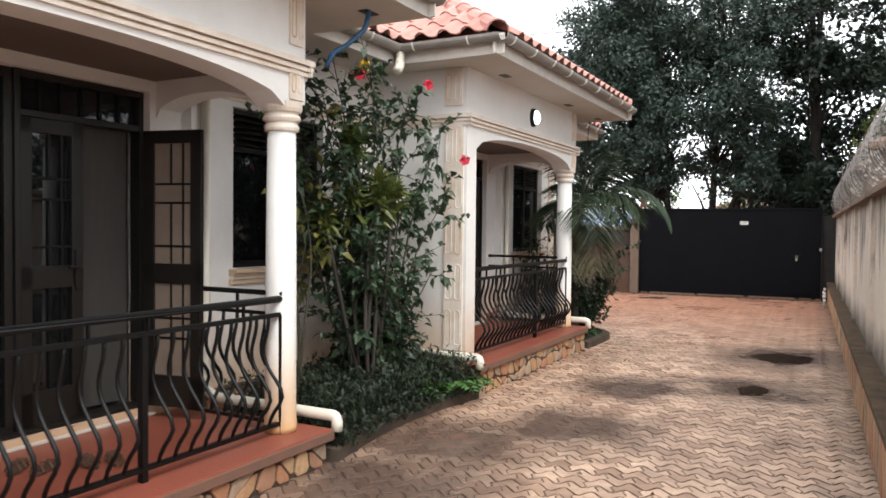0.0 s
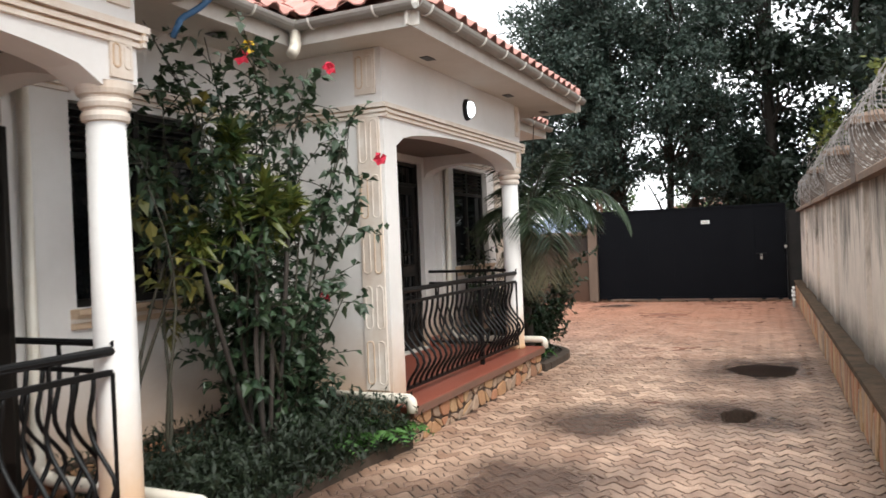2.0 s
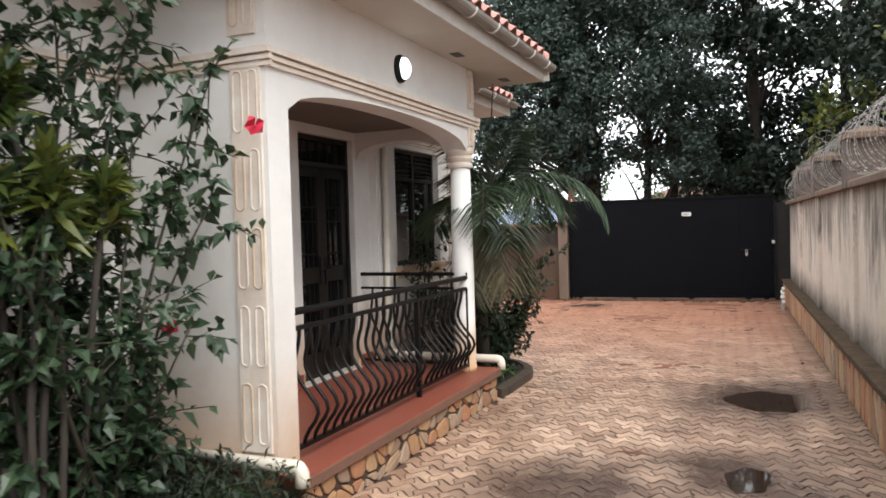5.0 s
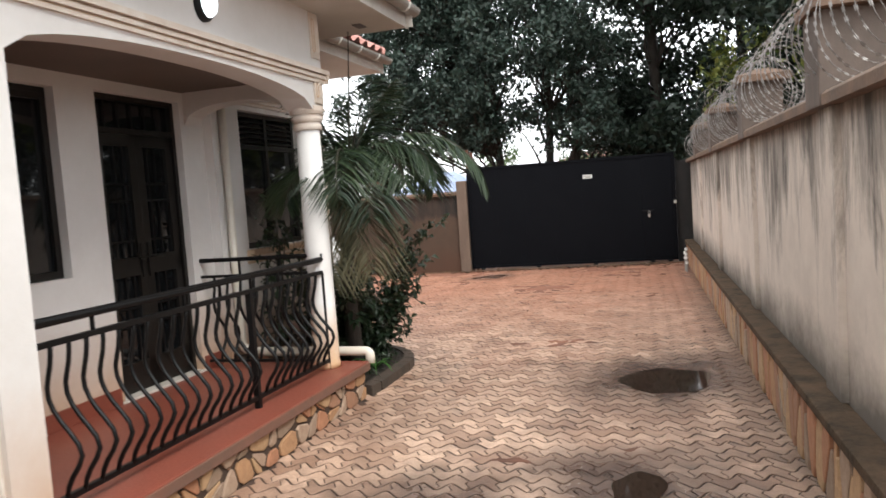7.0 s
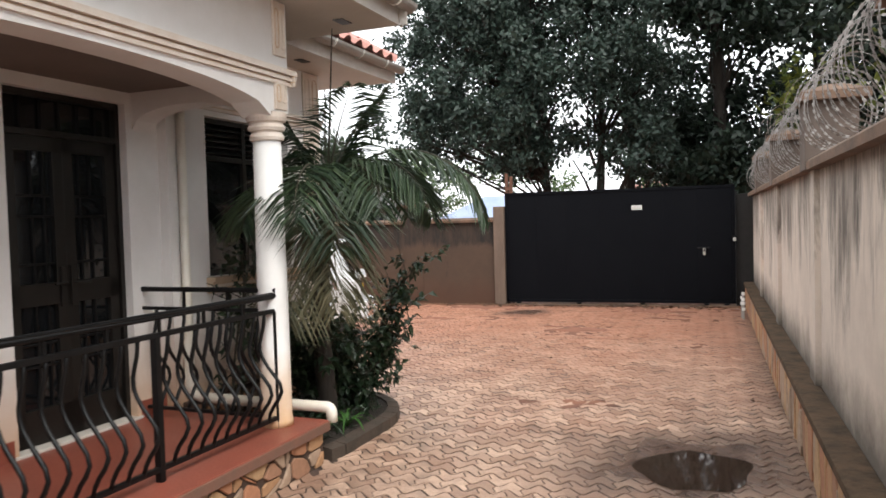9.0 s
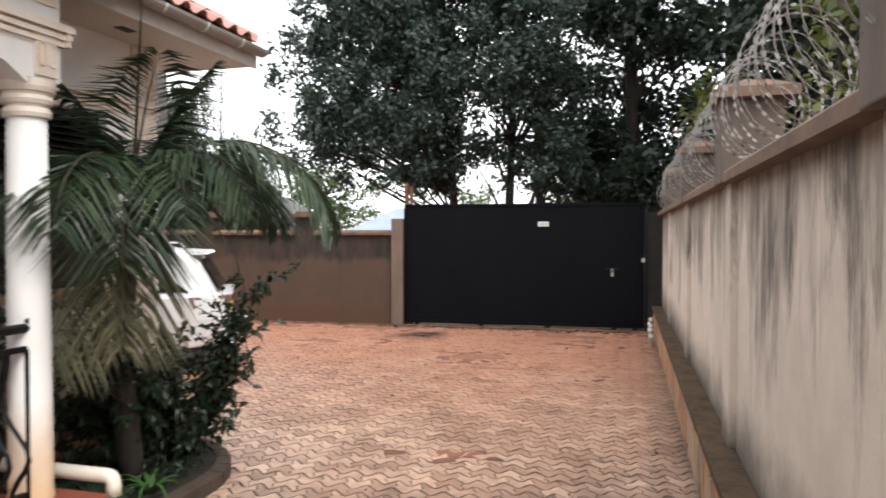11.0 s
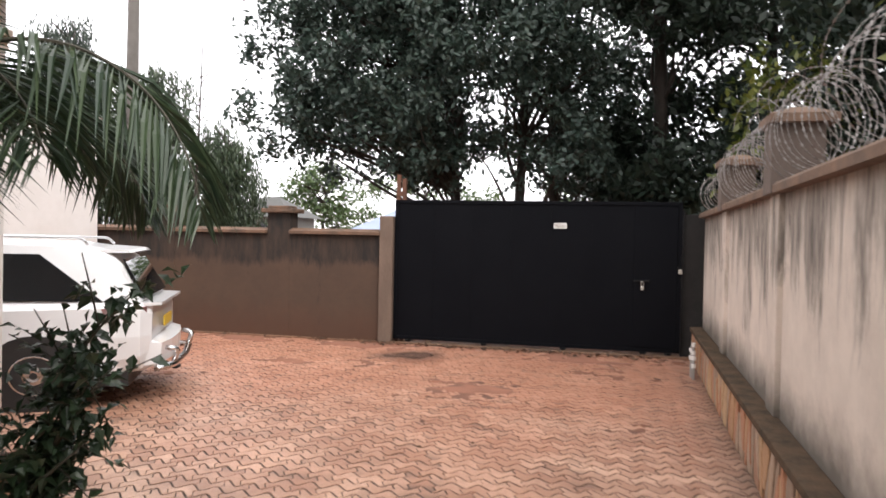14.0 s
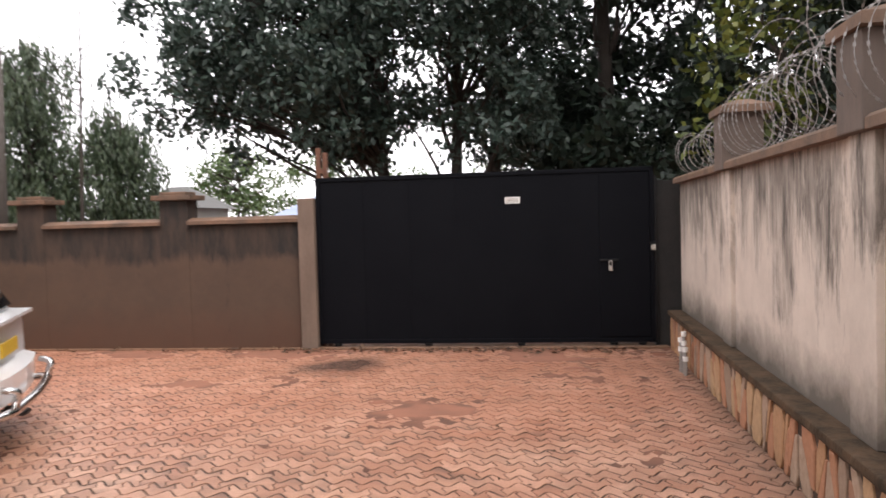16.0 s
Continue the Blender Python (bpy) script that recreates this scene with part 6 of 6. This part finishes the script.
    part("rear_bumper", loft([[(-0.42, sy * 0.90, 0.38), (-0.40, sy * 0.91, 0.70), (-0.38, sy * 0.90, 0.72), (-0.38, sy * 0.86, 0.38)] if abs(sy) == 1 else [(-0.1, sy * 0.88, 0.36), (0.12 - 0.10 * sy * sy, sy * 0.88, 0.44), (0.13 - 0.10 * sy * sy, sy * 0.88, 0.66), (-0.1, sy * 0.88, 0.72)] for sy in (-1, -0.8, -0.4, 0, 0.4, 0.8, 1)]), paint, c)
    part("bumper_guard", tubes((arc([(0.02, -0.78, 0.40), (0.16, -0.72, 0.42), (0.20, 0, 0.42), (0.16, 0.72, 0.42), (0.02, 0.78, 0.40)], 0.12), 0.036), (arc([(0.16, 0.60, 0.42), (0.20, 0.62, 0.58), (0.10, 0.66, 0.60)], 0.05), 0.03), (arc([(0.16, -0.60, 0.42), (0.20, -0.62, 0.58), (0.10, -0.66, 0.60)], 0.05), 0.03)), chrome, c, "chrome tube bumper guard", smooth=True)
    part("tow_hook", tubes((arc([(0.0, -0.25, 0.34), (0.14, -0.25, 0.30), (0.16, -0.12, 0.30), (0.0, -0.12, 0.34)], 0.03), 0.02)), black, c)
    part("number_plate", boxes((0.015, 0.03, -0.25, 0.25, 0.78, 0.90), bevel=0.004), plain("yellow_plate", (0.62, 0.42, 0.03), (0.55, 0.36, 0.03), 0.5), c, "yellow number plate")
    part("underbody", boxes((-4.3, -0.2, -0.8, 0.8, 0.22, 0.40)), black, c)
    return c


suv = sport_utility_car((-5.30, 16.1, 0.0), 27.0)
suv.scale = (1.0, 1.0, 0.85)

# ---- outbuilding behind the car ----
out = thing("outbuilding", (0, 0, 0), "plain white plastered outbuilding behind the car", "building")
part("wall", boxes((-13.8, -9.2, 15.6, 19.9, -0.05, 3.4)), white_wall, out)
part("roof", boxes((-13.9, -9.12, 15.5, 19.98, 3.4, 3.5), bevel=0.01), soffit_paint, out)

# ---- utility pole and wires ----
pole = thing("utility_pole", (-11.7, 24.0, -0.08), "weathered grey wooden utility pole", "pole")
part("shaft", tubes(([(0, 0, 0), (0.03, 0, 4), (0.05, 0, 8.5)], [0.16, 0.14, 0.11]), sides=12), plain("weathered_pole", (0.11, 0.10, 0.09), (0.07, 0.062, 0.055), 0.9, 6), pole, smooth=True)
part("cross_arm", boxes((-0.7, 0.8, -0.05, 0.05, 7.9, 8.0)), rust, pole)
for dx in (-0.6, 0.1, 0.7):
    part("wire", tubes(([(dx + 60 * t, -6 * t + 40 * t * t * 0, 8.05 - 3.2 * t * (1 - t) * 1.2) for t in [k / 16 for k in range(17)]], 0.008), sides=4), black_iron, pole)

# ---- bare thin tree beside the pole ----
rng = random.Random(9)
bt = thing("bare_tree", (-11.0, 25.5, -0.08), "slender nearly leafless tree", "tree")
part("trunk", tubes((bent((0, 0, 0), (0.15, 0, 6.6), rng, 0.02, 8), [0.05 - 0.005 * k for k in range(9)]), sides=6), bark, bt)
for k in range(12):
    z = rng.uniform(4.0, 6.4)
    a = rng.uniform(0, 6.28)
    part("limb", tubes((bent((0.1, 0, z), (math.cos(a) * 0.9, math.sin(a) * 0.9, z + rng.uniform(0.2, 0.8)), rng, 0.1, 4), [0.014, 0.011, 0.008, 0.006, 0.004]), sides=4), bark, bt)


# ---- small things on the porch, gutter and ground ----
sandal_brown = plain("brown_sandal_leather", (0.10, 0.05, 0.03), (0.06, 0.032, 0.02), 0.6, 40)
for sx, sy, turn in ((-3.94, 3.03, 35), (-3.80, 3.10, 20), (-3.70, 3.30, 75), (-3.62, 3.42, 60)):
    sd = thing("sandal", row_at(sx, sy, 0.302 - LOW), "worn brown leather sandal on the red porch floor", "shoe", "sandals on the porch", turn=turn)
    outline = [(0.042 * math.cos(t) * (1.0 if math.sin(t) > 0 else 0.82), 0.125 * math.sin(t)) for t in [2 * math.pi * k / 18 for k in range(18)]]
    part("sole", extruded(outline, "z", 0.0, 0.02), sandal_brown, sd)
    for yy, hh in ((0.055, 0.045), (0.0, 0.05), (-0.07, 0.055)):
        part("strap", tubes(([(-0.04, yy, 0.015), (-0.025, yy, hh), (0.025, yy, hh), (0.04, yy, 0.015)], 0.007), sides=6), sandal_brown, sd)
hose_blue = plain("blue_hose_plastic", (0.04, 0.13, 0.27), (0.03, 0.09, 0.20), 0.5, 20)
hs = thing("hose", (0, 0, 0), "short blue plastic hose hanging from the gutter", "hose")
part("tube", tubes((arc([(-3.20, 4.93, 2.70), (-3.17, 4.96, 2.80), (-3.08, 5.02, 2.86), (-2.98, 5.10, 2.98), (-2.97, 5.14, 3.14)], 0.03), 0.018), sides=8), hose_blue, hs, smooth=True)
in_row(hs)
outlet = thing("gutter_outlet", (0, 0, 0), "white plastic outlet joining two gutters", "pipe")
part("elbow", tubes((arc([(-3.64, 6.76, 3.28), (-3.64, 6.76, 3.08), (-3.64, 6.70, 3.02)], 0.04), 0.045), sides=10), white_pvc, outlet, smooth=True)
in_row(outlet)
L = Leaves(141)
for _ in range(420):
    gx = L.r.uniform(-4.6, -0.2) if L.r.random() < 0.6 else L.r.uniform(-8.5, -0.3)
    gy = 20.02 - abs(L.r.gauss(0, 0.13)) - 0.02
    L.leaf((gx, gy, 0.006 + L.r.random() * 0.02), (L.r.uniform(-1, 1), L.r.uniform(-1, 1), 0.1), L.r.uniform(0.04, 0.11), L.r.uniform(0.02, 0.05), 0.3, 0.05)
for _ in range(160):
    L.leaf((L.r.uniform(-2.8, 0.05), L.r.uniform(2.0, 20.0), 0.004), (L.r.uniform(-1, 1), L.r.uniform(-1, 1), 0.05), L.r.uniform(0.02, 0.055), L.r.uniform(0.01, 0.025), 0.3, 0.02)
tagged(L.done("leaf_litter", leaf_material("fallen_leaf", (0.05, 0.028, 0.018), (0.12, 0.065, 0.03), 0.8, 0.05), None, "dry brown fallen leaves along the gate foot"), category="leaves")

# ---- distant houses ----
def far_house(name, x0, x1, y0, y1, eave, ridge, wall_mat, roof_mat, label, windows):
    h = thing(name, ((x0 + x1) / 2, y0, -0.08), label, "house")
    w, d = (x1 - x0) / 2, y1 - y0
    part("wall", boxes((-w, w, 0, d, 0, eave)), wall_mat, h)
    bm = bmesh.new()
    quads(bm, [(-w - 0.3, -0.3, eave), (w + 0.3, -0.3, eave), (w + 0.3, d + 0.3, eave), (-w - 0.3, d + 0.3, eave), (-w * 0.25, d / 2, ridge), (w * 0.25, d / 2, ridge)], [(0, 1, 5, 4), (1, 2, 5), (2, 3, 4, 5), (3, 0, 4), (0, 3, 2, 1)])
    bmesh.ops.recalc_face_normals(bm, faces=bm.faces)
    part("roof", bm, roof_mat, h)
    for k in range(windows):
        x = -w + (k + 0.5) * 2 * w / windows
        win = part("window", boxes((x - 0.45, x + 0.45, -0.03, 0.02, 0.9, min(2.1, eave - 0.2)), bevel=0.01), dark_glass, h)
        part("frame", boxes((x - 0.52, x + 0.52, -0.02, 0.01, 0.83, 0.9), (x - 0.02, x + 0.02, -0.045, -0.03, 0.9, min(2.1, eave - 0.2))), dark_frame, win)
    return h


grey_sheet = plain("grey_roof_sheet", (0.07, 0.07, 0.065), (0.045, 0.045, 0.042), 0.6, 3.0)
blue_sheet = plain("blue_sheet", (0.26, 0.31, 0.42), (0.17, 0.22, 0.34), 0.5, 2.0)
pale_wall = plain("pale_far_wall", (0.20, 0.195, 0.18), (0.15, 0.145, 0.13), 0.8, 1.0)
red_sheet = plain("red_far_roof", (0.18, 0.075, 0.055), (0.13, 0.055, 0.04), 0.7, 2.0)
far_house("hut", -16.3, -13.7, 36.0, 38.6, 2.35, 3.2, pale_wall, grey_sheet, "small pale hut with grey sheet roof", 2)
far_house("shed", -11.2, -7.2, 36.0, 39.0, 1.7, 2.75, pale_wall, blue_sheet, "low shed with faded blue sheet roof", 2)
far_house("bungalow", -6.5, 7.0, 58.0, 66.0, 3.4, 5.0, white_wall, red_sheet, "white bungalow with red roof in the distance", 5)
